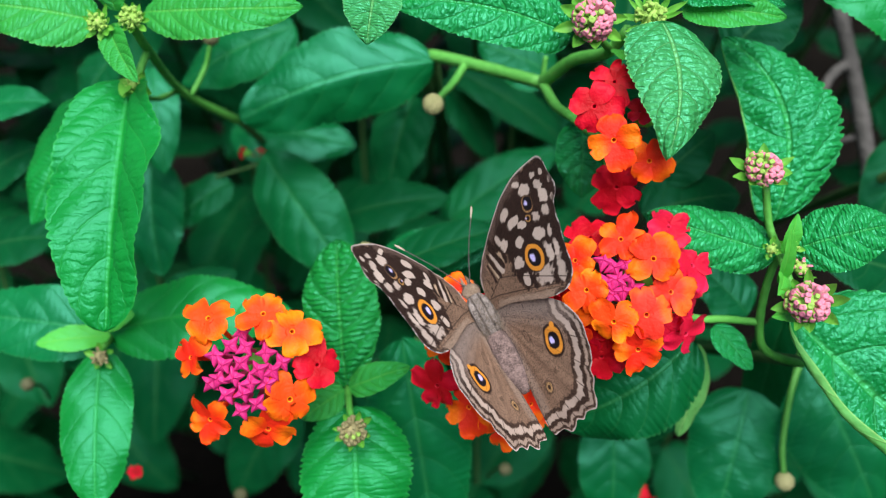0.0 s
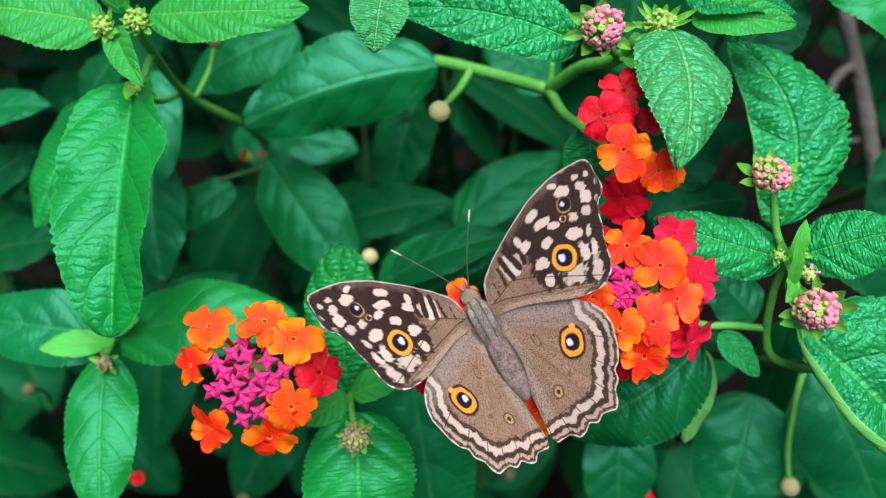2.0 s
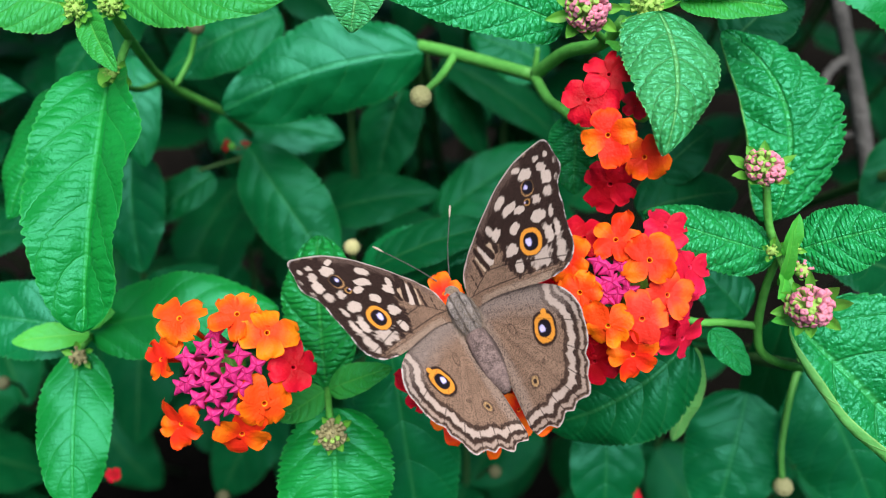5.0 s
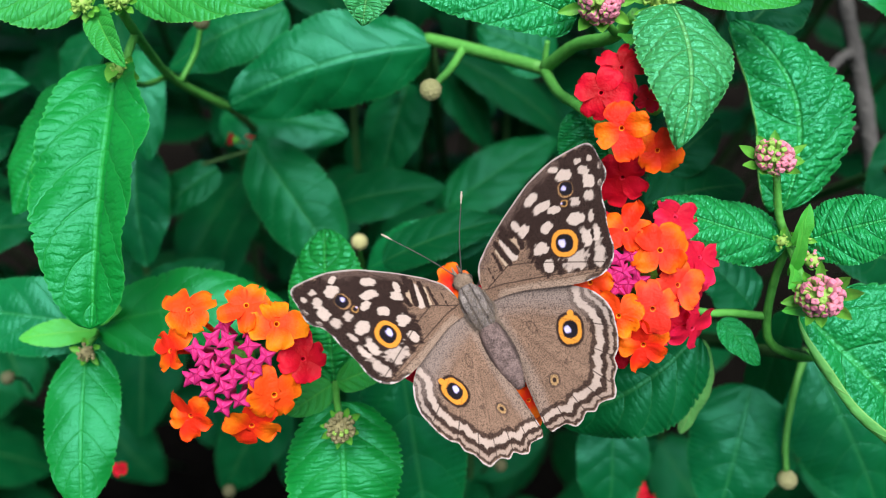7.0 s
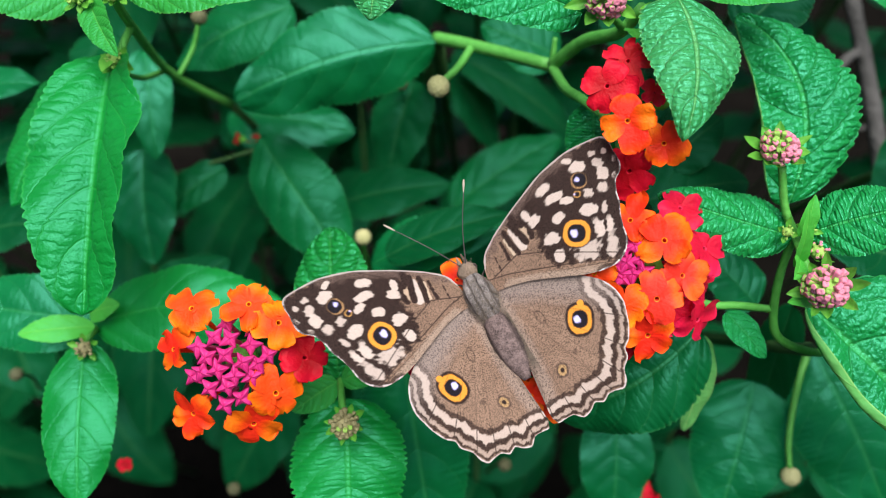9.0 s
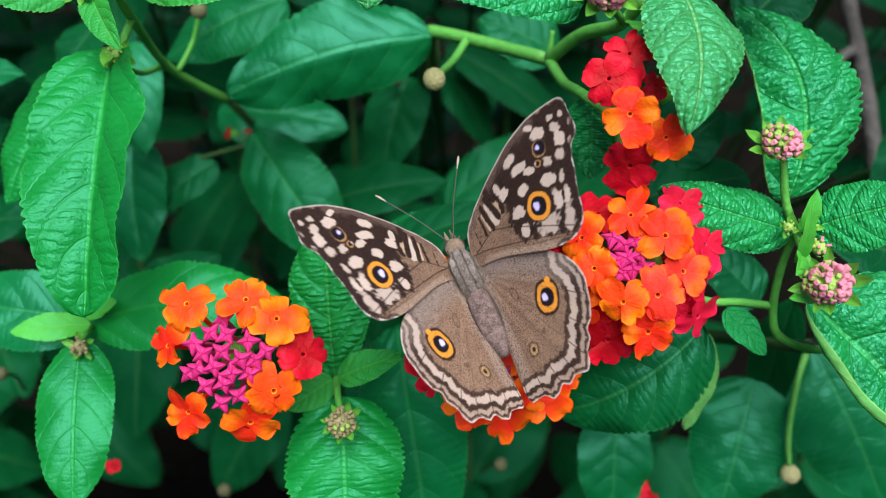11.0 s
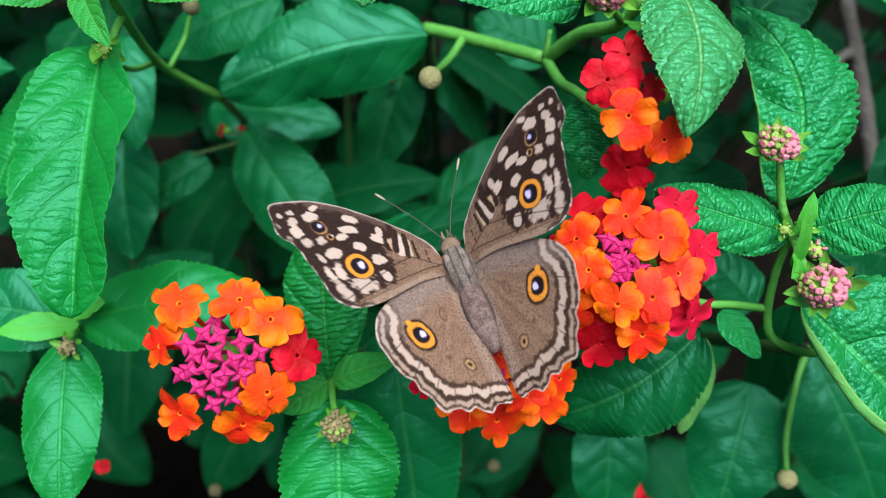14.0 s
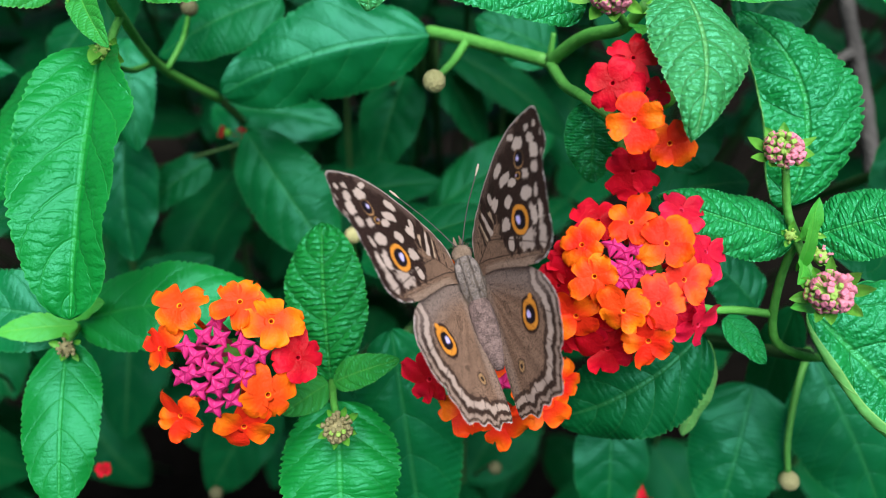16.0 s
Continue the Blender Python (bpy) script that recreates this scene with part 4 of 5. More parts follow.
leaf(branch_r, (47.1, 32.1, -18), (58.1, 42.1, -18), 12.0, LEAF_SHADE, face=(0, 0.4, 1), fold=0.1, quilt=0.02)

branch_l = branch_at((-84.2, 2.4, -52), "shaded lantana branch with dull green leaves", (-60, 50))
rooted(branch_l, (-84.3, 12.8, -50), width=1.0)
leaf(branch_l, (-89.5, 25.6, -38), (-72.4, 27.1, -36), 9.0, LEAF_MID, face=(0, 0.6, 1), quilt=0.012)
leaf(branch_l, (-92.2, 12.4, -46), (-78.9, 20, -44), 12.0, LEAF_DIMMED, face=(0, 0.5, 1), quilt=0.012)
leaf(branch_l, (-92.3, 0.1, -48), (-75.4, 2.4, -46), 12.0, LEAF_DIMMED, face=(0, 0.5, 1), quilt=0.012)
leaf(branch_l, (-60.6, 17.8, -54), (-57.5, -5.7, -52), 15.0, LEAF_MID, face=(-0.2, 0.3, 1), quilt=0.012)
leaf(branch_l, (-44.6, 14.4, -56), (-57, 4.2, -54), 9.0, LEAF_HALF_SHADE, face=(0, 0.4, 1), quilt=0.012)
leaf(branch_l, (-57.9, -17.6, -44), (-40.2, -4.3, -44), 13.0, LEAF_DIMMED, face=(0, 0.4, 1), quilt=0.012)
leaf(branch_l, (-38.5, -37.8, -92), (-54.1, -65.3, -96), 18.0, LEAF_DIMMED, face=(-0.1, 0.3, 1), quilt=0.012)
leaf(branch_l, (-68.5, 41.9, -56), (-74.7, 29.6, -54), 10.0, LEAF_DIMMED, face=(-0.1, 0.4, 1), quilt=0.012)
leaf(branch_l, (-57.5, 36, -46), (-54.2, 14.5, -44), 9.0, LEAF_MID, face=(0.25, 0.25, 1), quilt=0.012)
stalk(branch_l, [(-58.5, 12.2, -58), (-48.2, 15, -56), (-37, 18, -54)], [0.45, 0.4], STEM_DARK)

flower_head(branch_n, (38.5, -49.7, -46), [("red", (37.7, -47.7, -43)), ("red", (40.4, -50.7, -44))], (), "red florets deep in the shade", 1.5)
flower_head(branch_l, (-58.7, -43.7, -42), [("red", (-58.2, -42.7, -40), 0.5)], (), "small red floret in the shade", 0.8)
flower_head(branch_l, (-41, 20.2, -56), [("red", (-43.3, 20.9, -60), 0.5), ("red", (-39.6, 21.7, -62), 0.35)], (), "faded red florets in the shade", 0.8)

stalk(branch_l, [(-90.0, -34.5, -70), (-88.0, -30.5, -63), (-87.0, -28.5, -56)], [0.4, 0.35], STEM_DARK)
seed_ball(branch_l, (-87.0, -28.5, -55), 1.4, "brownish round seed ball")
stalk(branch_n, [(10.8, -53.5, -74), (12.8, -49.5, -67), (13.8, -47.5, -60)], [0.4, 0.35], STEM_DARK)
seed_ball(branch_n, (13.8, -47.5, -59), 1.4, "brownish round seed ball")
stalk(branch_l, [(-46.2, -58.9, -74), (-44.2, -54.9, -67), (-43.2, -52.9, -60)], [0.4, 0.35], STEM_DARK)
seed_ball(branch_l, (-43.2, -52.9, -59), 1.4, "brownish round seed ball")

# ---- bare grey twigs at the shrub's edge ----
twig = thing("bare_twig", ground_below((103.4, 2.8, -75), (20, 60)), "bare grey woody twig at the shrub's edge", "twig")
rooted(twig, (102.4, 14.9, -76), [(113.4, -2.7, -90)], 2.0, mat=BARK)
stalk(twig, [(102.4, 14.9, -76), (98.2, 34.6, -74), (93.9, 49.9, -72), (91.2, 63.1, -72)], [1.9, 1.75, 1.6], BARK, "twig_stem", "", 0.1)
stalk(twig, [(96.4, 44.3, -73), (89.6, 39.7, -70), (85.6, 32.8, -68)], [1.2, 1.0], BARK, "side_twig", "", 0.1)
stalk(twig, [(100.1, 26.8, -75), (95.7, 25.9, -78), (91.9, 22.7, -80)], [0.8, 0.6], BARK, "side_twig", "", 0.1)

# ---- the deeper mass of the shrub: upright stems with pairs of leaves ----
DEEP = [leaf_mesh("leaf", (0, 0, 0), (38, 0, -9), 22, LEAF_DIMMED, face=(0.25, 0, 1), bend=0.1, fold=0.12, curl=0.2, quilt=0.012, seed=900 + i, sway=0.04 * (i - 1), rows=44, cols=5) for i in range(4)]
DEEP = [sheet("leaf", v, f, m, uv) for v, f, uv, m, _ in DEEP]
UP = -DOWN


def deep_branch(top, seed, tall=190, pairs=7):
    rng = random.Random(seed)
    b = branch_at(top, "shaded lantana stem with opposite dark green leaves", (rng.uniform(-25, 25), rng.uniform(20, 70)), 0.2)
    o = PIVOT[b.name]
    top = np.asarray(top, float)
    pts = [top, top - UP * tall * 0.5 + (o - top) * 0.02, o + DOWN * 4]
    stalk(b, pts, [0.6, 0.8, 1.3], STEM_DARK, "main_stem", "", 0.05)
    line = curve_through(pts, 60)
    reach = np.linalg.norm(line - top, axis=1)
    for k in range(pairs):
        p = line[np.searchsorted(reach, min(k * tall / pairs, reach[-1] - 1))]
        turn = rng.uniform(0, 6.3) if k == 0 else turn + math.pi / 2 + rng.uniform(-0.3, 0.3)
        for h in range(2):
            a = turn + h * math.pi
            m = SLOPE.to_3x3().inverted().to_4x4() @ Matrix.Rotation(a, 4, "Z") @ Matrix.Rotation(rng.uniform(-0.2, 0.45), 4, "Y") @ Matrix.Rotation(rng.uniform(-0.3, 0.3), 4, "X")
            ob = part("leaf", DEEP[rng.randrange(4)], b, "", Matrix.Translation(Vector((p - o) * MM)) @ m)
            s = rng.uniform(0.7, 1.15) * (0.6 if k == 0 else 1.0)
            ob.scale = (s, s, s)
    return b


seed = 0
spots = random.Random(12)
for row in range(7):
    for column in range(14):
        seed += 1
        u = -276 + column * 42 + (row % 2) * 20 + spots.uniform(-9, 9)
        v = -120 + row * 42 + spots.uniform(-9, 9)
        if 50 < u < 190 and -5 < v < 125 or -128 < u < -30 and -85 < v < -28:
            continue
        deep_branch((u, v, -94 - max(0, v) * 0.35 + spots.uniform(-10, 8)), seed, 150, 5)
# Added stems above the view that shade the leaves deeper in the shrub.
for row in range(2):
    for column in range(9):
        seed += 1
        u = -150 + column * 38 + row * 17 + spots.uniform(-8, 8)
        low = not 60 < u < 175
        deep_branch((u, 114 + row * 44 + spots.uniform(-6, 6), -34 - row * 30 + spots.uniform(-6, 6)), seed, 120 if low else 45, 5 if low else 2)


# ---- the butterfly: body axes are right, forward and up from its back; millimetres ----
def wing_material():
    m, nt, p = material("scaled_wing")
    tint = nt.nodes.new("ShaderNodeVertexColor")
    tint.layer_name = "pattern"
    coords = put(nt, "ShaderNodeTexCoord").outputs["Object"]
    fine = grain(nt, coords, 6200.0, 2.0, 0.8)
    dust = grain(nt, coords, 2200.0, 3.0, 0.7)
    speck = maths(nt, "ADD", maths(nt, "MULTIPLY", span(nt, fine, 0.38, 0.54), 1.0), maths(nt, "MULTIPLY", dust, 0.5))
    col = blend(nt, 1.0, tint.outputs[0], put(nt, "ShaderNodeCombineColor", ((0, speck), (1, speck), (2, speck))).outputs[0], "MULTIPLY")
    pale = put(nt, "ShaderNodeRGBToBW", ((0, tint.outputs[0]),)).outputs[0]
    col = blend(nt, span(nt, pale, 0.17, 0.25, 0.85, 0.14), tint.outputs[0], col)
    nt.links.new(col, p.inputs["Base Color"])
    p.inputs["Roughness"].default_value = 0.7
    p.inputs["Specular IOR Level"].default_value = 0.12
    bumped(nt, p, fine, 0.35, 0.0002)
    return m


WING = wing_material()


def smoothstep(x, lo, hi):
    t = np.clip((x - lo) / (hi - lo), 0, 1)
    return t * t * (3 - 2 * t)


def speckle(p, scale, seed=0):
    """Cheap smooth noise from -1 to 1 over the plane."""
    rng = np.random.default_rng(seed)
    out = 0
    for k in range(7):
        d = rng.normal(size=2) * scale
        out = out + np.sin(p @ d + rng.uniform(0, 6.3))
    return out / 4


def to_line(p, line):
    """The distance of each point from a polyline, and how far along it the nearest place lies (0 to 1)."""
    a, b = line[:-1], line[1:]
    best, where = np.full(len(p), 1e9), np.zeros(len(p))
    lens = np.r_[0, np.cumsum(np.linalg.norm(b - a, axis=1))]
    for k in range(len(a)):
        ab = b[k] - a[k]
        t = np.clip(((p - a[k]) @ ab) / (ab @ ab + 1e-12), 0, 1)
        d = np.linalg.norm(p - a[k] - t[:, None] * ab, axis=1)
        hit = d < best
        best[hit] = d[hit]
        where[hit] = (lens[k] + t[hit] * (lens[k + 1] - lens[k])) / lens[-1]
    return best, where


def oval(p, c, rx, ry, turn=0.0, rough=0.0):
    """Below 1 inside an oval."""
    a = radians(turn)
    d = p - np.asarray(c)
    x, y = d[:, 0] * math.cos(a) + d[:, 1] * math.sin(a), -d[:, 0] * math.sin(a) + d[:, 1] * math.cos(a)
    return (np.abs(x / rx) ** 2.4 + np.abs(y / ry) ** 2.4) ** (1 / 2.4) + rough


def lay(col, mask, c):
    return col * (1 - mask[:, None]) + np.asarray(c)[None] * mask[:, None]


BROWN, DARK, CREAM, WHITE = (0.168, 0.107, 0.077), (0.024, 0.013, 0.011), (0.44, 0.36, 0.325), (0.57, 0.52, 0.53)
AMBER, BLACK, VIOLET, GREY = (0.58, 0.23, 0.03), (0.008, 0.006, 0.01), (0.50, 0.46, 0.85), (0.190, 0.158, 0.152)


def eyespot(col, p, c, outer, ring, core, pupil, stretch=1.0, hue=AMBER):
    j = 0.05 * speckle(p, 3.0, 3)
    r = oval(p, c, 1.0, stretch, -28) + j
    col = lay(col, smoothstep(-r, -outer - 0.12, -outer + 0.1), DARK)
    col = lay(col, smoothstep(-r, -ring - 0.1, -ring + 0.08), hue)
    r = oval(p, c, 1.0, 1.0 + (stretch - 1) * 0.5, -28)
    col = lay(col, smoothstep(-r, -core - 0.1, -core + 0.08), BLACK)
    q = oval(p, (c[0] - 0.28, c[1] + 0.16), 1.0, 1.1, 0) + 2 * j
    return lay(col, smoothstep(-q, -pupil - 0.15, -pupil + 0.1), VIOLET)


FORE = np.array([(1.73, 1.26), (2.24, 3.47), (3.14, 5.04), (5.17, 6.38), (7.7, 7.6), (10.95, 8.9), (14.67, 10.27), (18.79, 10.91), (21.98, 10.66), (23.62, 10.31), (24.2, 9.72), (24.31, 8.91), (24.19, 7.97), (24.16, 6.74), (24.04, 5.81), (23.51, 5.03), (22.53, 4.34), (21.87, 3.05), (21.46, 1.61), (20.8, 0.32), (20.33, -1.08), (19.99, -2.55), (19.2, -3.77), (18.09, -4.55), (16.84, -4.83), (14.91, -4.56), (12.81, -3.85), (10.19, -2.6), (6.87, -1.11), (4.04, -0.23), (1.8, 0.22)])
HIND = np.array([(2.1, 0.46), (4.36, 0.33), (7.86, -0.84), (11.04, -2.58), (13.37, -4.34), (14.65, -5.74), (15.36, -7.4), (15.46, -9.13), (15.05, -10.56), (14.52, -11.93), (13.55, -13.46), (12.64, -14.19), (12.35, -15.27), (11.25, -16.31), (10.79, -17.55), (10.03, -18.28), (8.91, -18.06), (8, -18.04), (7.03, -18.56), (6.02, -18.15), (5.08, -18.77), (3.93, -19.03), (2.9, -18.19), (1.67, -18.16), (0.83, -18.17), (0.42, -17.44), (0.34, -16.56), (0.61, -15.21), (0.89, -13.7), (1.17, -11.77), (1.36, -8.96), (1.36, -5.62), (1.23, -2.21)])
FORE_ROOT, HIND_ROOT = np.array((2.43, 1.03)), np.array((2.06, -0.77))
FORE_DARK = np.array([(7.89, 7.49), (11.13, 9.21), (19.04, 11.35), (24.54, 10.03), (24.37, 5.37), (20.49, -2.84), (18.36, -4.37), (15.67, -3.24), (11.72, -1.39), (10.64, -1.1), (10.02, 0.59), (10.05, 2.24), (10.43, 3.77), (10.67, 5.06), (9.51, 6.39)])


def inside(p, poly):
    """Signed distance, positive inside a closed outline."""
    ring = np.r_[poly, poly[:1]]
    d, _ = to_line(p, ring)
    odd = np.zeros(len(p), bool)
    for a, b in zip(ring[:-1], ring[1:]):
        cross = (a[1] > p[:, 1]) != (b[1] > p[:, 1])
        odd ^= cross & (p[:, 0] < (b[0] - a[0]) * (p[:, 1] - a[1]) / (b[1] - a[1] + 1e-12) + a[0])
    return np.where(odd, d, -d)


def fore_pattern(p):
    rag = 0.13 * speckle(p, 5.0, 1) + 0.10 * speckle(p, 12.0, 2)
    col = np.tile(np.array(BROWN), (len(p), 1)) * (1 + 0.10 * speckle(p, 1.2, 8))[:, None]
    col = lay(col, smoothstep(inside(p, FORE_DARK) + 3 * rag, -0.35, 0.35), DARK)
    costa, _ = to_line(p, FORE[2:8])
    col = lay(col, smoothstep(-costa - 2 * rag, -1.5, -0.5) * 0.7, (0.10, 0.066, 0.056))
    for a, m, b, w, c in (((6.68, 5.09), (6.83, 4.34), (6.8, 3.27), 0.46, (0.42, 0.32, 0.24)), ((7.92, 5.8), (7.97, 4.44), (8.07, 3.29), 0.60, CREAM), ((9.33, 5.49), (9.49, 4.9), (9.52, 4.22), 0.5, (0.36, 0.26, 0.19)),
                          ((5.78, 5.27), (5.83, 4.33), (5.77, 2.78), 0.25, DARK), ((6.87, 6.15), (6.92, 4.79), (7.24, 3.02), 0.40, DARK), ((8.03, 6.57), (8.41, 5.35), (8.81, 3.71), 0.46, DARK),
                          ((9.5, 6.23), (10.15, 5.02), (9.75, 3.75), 0.40, DARK), ((6.8, 5.44), (6.9, 4.89), (6.94, 3.94), 0.07, DARK), ((8.63, 7.32), (8.72, 6.17), (9.29, 5.85), 0.45, DARK), ((4.2, 4.26), (4.16, 3.46), (4.08, 2.16), 0.07, DARK)):
        d, _ = to_line(p, np.array([a, m, b]))
        col = lay(col, smoothstep(-d - 0.6 * rag, -w - 0.1, -w + 0.08), c)
    for tip in ((23.47, 10.06), (23.43, 5.91), (21.8, 3.08), (20.38, -0.27), (19.62, -2.76), (17.44, -4.51), (17.89, 12.26)):
        d, s = to_line(p, np.array([FORE_ROOT, (FORE_ROOT + np.array(tip)) / 2 + np.array([-0.5, 0.3]), tip]))
        col = lay(col, smoothstep(-d, -0.11, -0.03) * 0.55 * smoothstep(s, 0.25, 0.5), DARK)
    for c, rx, ry, turn in (((18.46, 9.76), 0.72, 0.43, -40), ((19.32, 8.35), 1.16, 0.87, -15), ((14.06, 8.2), 1.09, 0.65, 15), ((14.77, 6.54), 1.45, 0.65, 0), ((15.94, 5.37), 0.87, 0.58, -20), ((13.98, 3.99), 0.94, 0.65, 20), ((11.83, 2.14), 1.09, 0.94, -10), ((11.69, -0.29), 0.8, 0.94, -30), ((17.74, 2.83), 1.23, 0.87, -20), ((10.39, 6.47), 0.87, 0.58, -80), ((11.07, 5.33), 0.65, 1.09, -60), ((21.55, 5.98), 0.8, 0.94, -30), ((18.95, -0.28), 0.43, 0.94, -25), ((17.7, 0.01), 0.58, 1.09, -25)):
        r = oval(p, c, rx * 0.92, ry * 0.92, turn, rag * 1.2)
        col = lay(col, smoothstep(-r, -1.10, -0.86) * 0.96, CREAM)
    for c, rx, ry, turn in (((21.83, 7.49), 0.72, 0.51, -30), ((20.55, 4.39), 0.65, 0.65, -30), ((18.72, 4.69), 0.65, 0.51, -30), ((21.82, 8.92), 0.43, 0.36, -30), ((17.58, 0.09), 0.58, 1.23, -25), ((18.95, -0.28), 0.43, 1.09, -25), ((19.58, 2.11), 0.36, 0.8, -30), ((17.94, -2.63), 0.65, 1.38, -35), ((15.11, -1.59), 1.45, 1.23, -10), ((22.65, 4.85), 0.29, 0.51, -30), ((23.84, 6.92), 0.29, 0.43, -30), ((23.18, 8.39), 0.29, 0.36, -30)):
        r = oval(p, c, rx, ry, turn, rag * 2.5)
        col = lay(col, smoothstep(-r, -1.25, -0.75) * 0.85, CREAM)
    col = eyespot(col, p, (14.88, 1.05), 1.84, 1.70, 1.14, 0.46)
    col = eyespot(col, p, (18.55, 6.72), 1.14, 1.02, -1.0, -1.0, 1.0, (0.27, 0.15, 0.07))
    col = eyespot(col, p, (18.66, 6.78), 0.88, -1.0, 0.84, 0.2)
    col = eyespot(col, p, (17.49, 5.31), 0.55, 0.42, 0.30, 0.02, 1.0, (0.36, 0.19, 0.06))
    for line in (np.array([(1.35, 2.06), (4.83, 1.15), (11.61, -1.58), (18, -4.41)]), np.array([(2.7, 1.79), (6.78, 2.79), (9.62, 1.49), (17.95, -3.63)])):
        d, _ = to_line(p, line)
        col = lay(col, smoothstep(-d, -0.13, -0.04) * 0.75, DARK)
    d, _ = to_line(p, FORE[25:30])
    col = lay(col, smoothstep(-d - rag, -1.1, -0.5) * 0.55, (0.30, 0.225, 0.18))
    d, _ = to_line(p, FORE[1:12])
    col = lay(col, smoothstep(-d, -0.24, -0.08) * 0.7, (0.40, 0.36, 0.35))
    d, s = to_line(p, FORE[11:26])
    col = lay(col, smoothstep(-d - rag, -0.62, -0.4) * 0.8, DARK)
    return lay(col, smoothstep(-d - 0.5 * rag, -0.17, -0.05) * (0.2 + 0.6 * (np.sin(s * 52) > 0)), WHITE)


def hind_pattern(p):
    rag = 0.10 * speckle(p, 4.0, 5) + 0.07 * speckle(p, 9.0, 6)
    col = np.tile(np.array(BROWN) * 1.08, (len(p), 1)) * (1 + 0.08 * speckle(p, 1.0, 9))[:, None]
    top, _ = to_line(p, np.array([(2.28, 1.36), (7.9, -0.78), (13.37, -4.34), (15.36, -7.4)]))
    col = lay(col, smoothstep(-top - 2 * rag, -4.6, -1.4) * 0.7, GREY)
    fold, _ = to_line(p, HIND[27:33])
    col = lay(col, smoothstep(-fold - 2 * rag, -2.2, -0.9) * 0.45, (0.24, 0.19, 0.17))
    d, s = to_line(p, np.r_[HIND[5:25], [(-3.94, -17.77)]])
    d = d * (1 + 0.28 * smoothstep(s, 0.55, 1.0))
    wave = 0.05 * np.sin(s * 44 + 1)
    e = d + 1.3 * rag + wave * smoothstep(d, 0.3, 1.2)
    for lo, hi, c, k in ((2.7, 3.3, DARK, 0.85), (1.75, 2.65, CREAM, 0.75), (1.1, 1.75, DARK, 0.92), (0.55, 1.05, CREAM, 0.42), (0.24, 0.55, DARK, 0.92)):
        fade = 1 - 0.6 * smoothstep(-s, -0.12, 0.0) if c == DARK else 1.0
        col = lay(col, smoothstep(e, lo - 0.1, lo + 0.1) * smoothstep(-e, -hi - 0.1, -hi + 0.1) * k * fade, c)
    col = lay(col, smoothstep(-d - 0.5 * rag, -0.17, -0.05) * 0.75, WHITE)
    col = eyespot(col, p, (9.63, -8.37), 1.82, 1.48, 1.0, 0.38, 1.22)
    col = lay(col, smoothstep(-oval(p, (10.7, -6.65), 0.42, 0.42), -1.1, -0.85), AMBER)
    r = oval(p, (4.51, -12.78), 0.72, 0.9, -28)
    col = lay(col, smoothstep(r, 0.72, 0.85) * smoothstep(-r, -1.15, -1.0) * 0.6, DARK)
    col = lay(col, smoothstep(-r, -0.8, -0.7) * 0.5, (0.42, 0.26, 0.1))
    col = lay(col, smoothstep(-r, -0.42, -0.28), DARK)
    r = oval(p, (7.01, -11.62), 0.5, 0.5)
    col = lay(col, smoothstep(-r, -1.0, -0.3) * 0.5, DARK)
    r = oval(p, (5.38, -5.6), 0.5, 0.95, 10)
    col = lay(col, smoothstep(r, 0.7, 0.85) * smoothstep(-r, -1.2, -1.0) * 0.5, DARK)
    for tip in ((14.37, -10.59), (12.56, -13.73), (10.63, -16.37), (8.61, -17.71), (6, -17.89), (3.08, -17.88), (0.53, -17.25)):
        q, k = to_line(p, np.array([HIND_ROOT, (HIND_ROOT + np.array(tip)) / 2 + np.array([0.3, -0.3]), tip]))
        col = lay(col, smoothstep(-q, -0.11, -0.04) * (0.28 + 0.5 * smoothstep(-d, -3.2, -2.7)) * smoothstep(k, 0.3, 0.5), DARK)
    return col


def wing_mesh(name, outline, root, pattern, mirror, camber, steps=500, rings=170):
    """A wing spread flat beside its hinge: rays from the root out to the scalloped margin, coloured by its scales' pattern."""
    ring = curve_through(np.r_[outline, outline[:1]], steps + 1)[:-1]
    r = np.linspace(0.0, 1.0, rings)
    p = root + r[:, None, None] * (ring - root)[None]
    p = p.reshape(-1, 2)
    tint = np.clip(pattern(p), 0, 1)
    far = np.linalg.norm(p - root, axis=1)
    ang = np.arctan2(p[:, 1] - root[1], p[:, 0] - root[0])
    z = camber * np.sin(np.clip(far / 24, 0, 1) * np.pi) + 0.04 * np.sin(ang * 26) * np.clip(far / 8, 0, 1)
    x = p[:, 0] - 1.0
    v = np.stack([-x if mirror else x, p[:, 1], z], 1)
    i, j = np.meshgrid(np.arange(rings - 1), np.arange(steps), indexing="ij")
    k, l = (i * steps + j).ravel(), (i * steps + (j + 1) % steps).ravel()
    faces = np.stack([k, l, l + steps, k + steps], 1)
    return sheet(name, v, faces[:, ::-1] if mirror else faces, WING, tint=tint)


def loft(rings, sides=20):
    """A body from (y, z, half width, half height) rings along y."""
    ang = np.arange(sides) * 2 * np.pi / sides
    v = [np.stack([w * np.cos(ang), np.full(sides, y), z + h * np.sin(ang)], 1) for y, z, w, h in rings]
    n = len(rings)
    f = [(i * sides + j, i * sides + (j + 1) % sides, (i + 1) * sides + (j + 1) % sides, (i + 1) * sides + j) for i in range(n - 1) for j in range(sides)]
    f += [tuple(range(sides))[::-1], tuple((n - 1) * sides + j for j in range(sides))]
    return np.concatenate(v), f


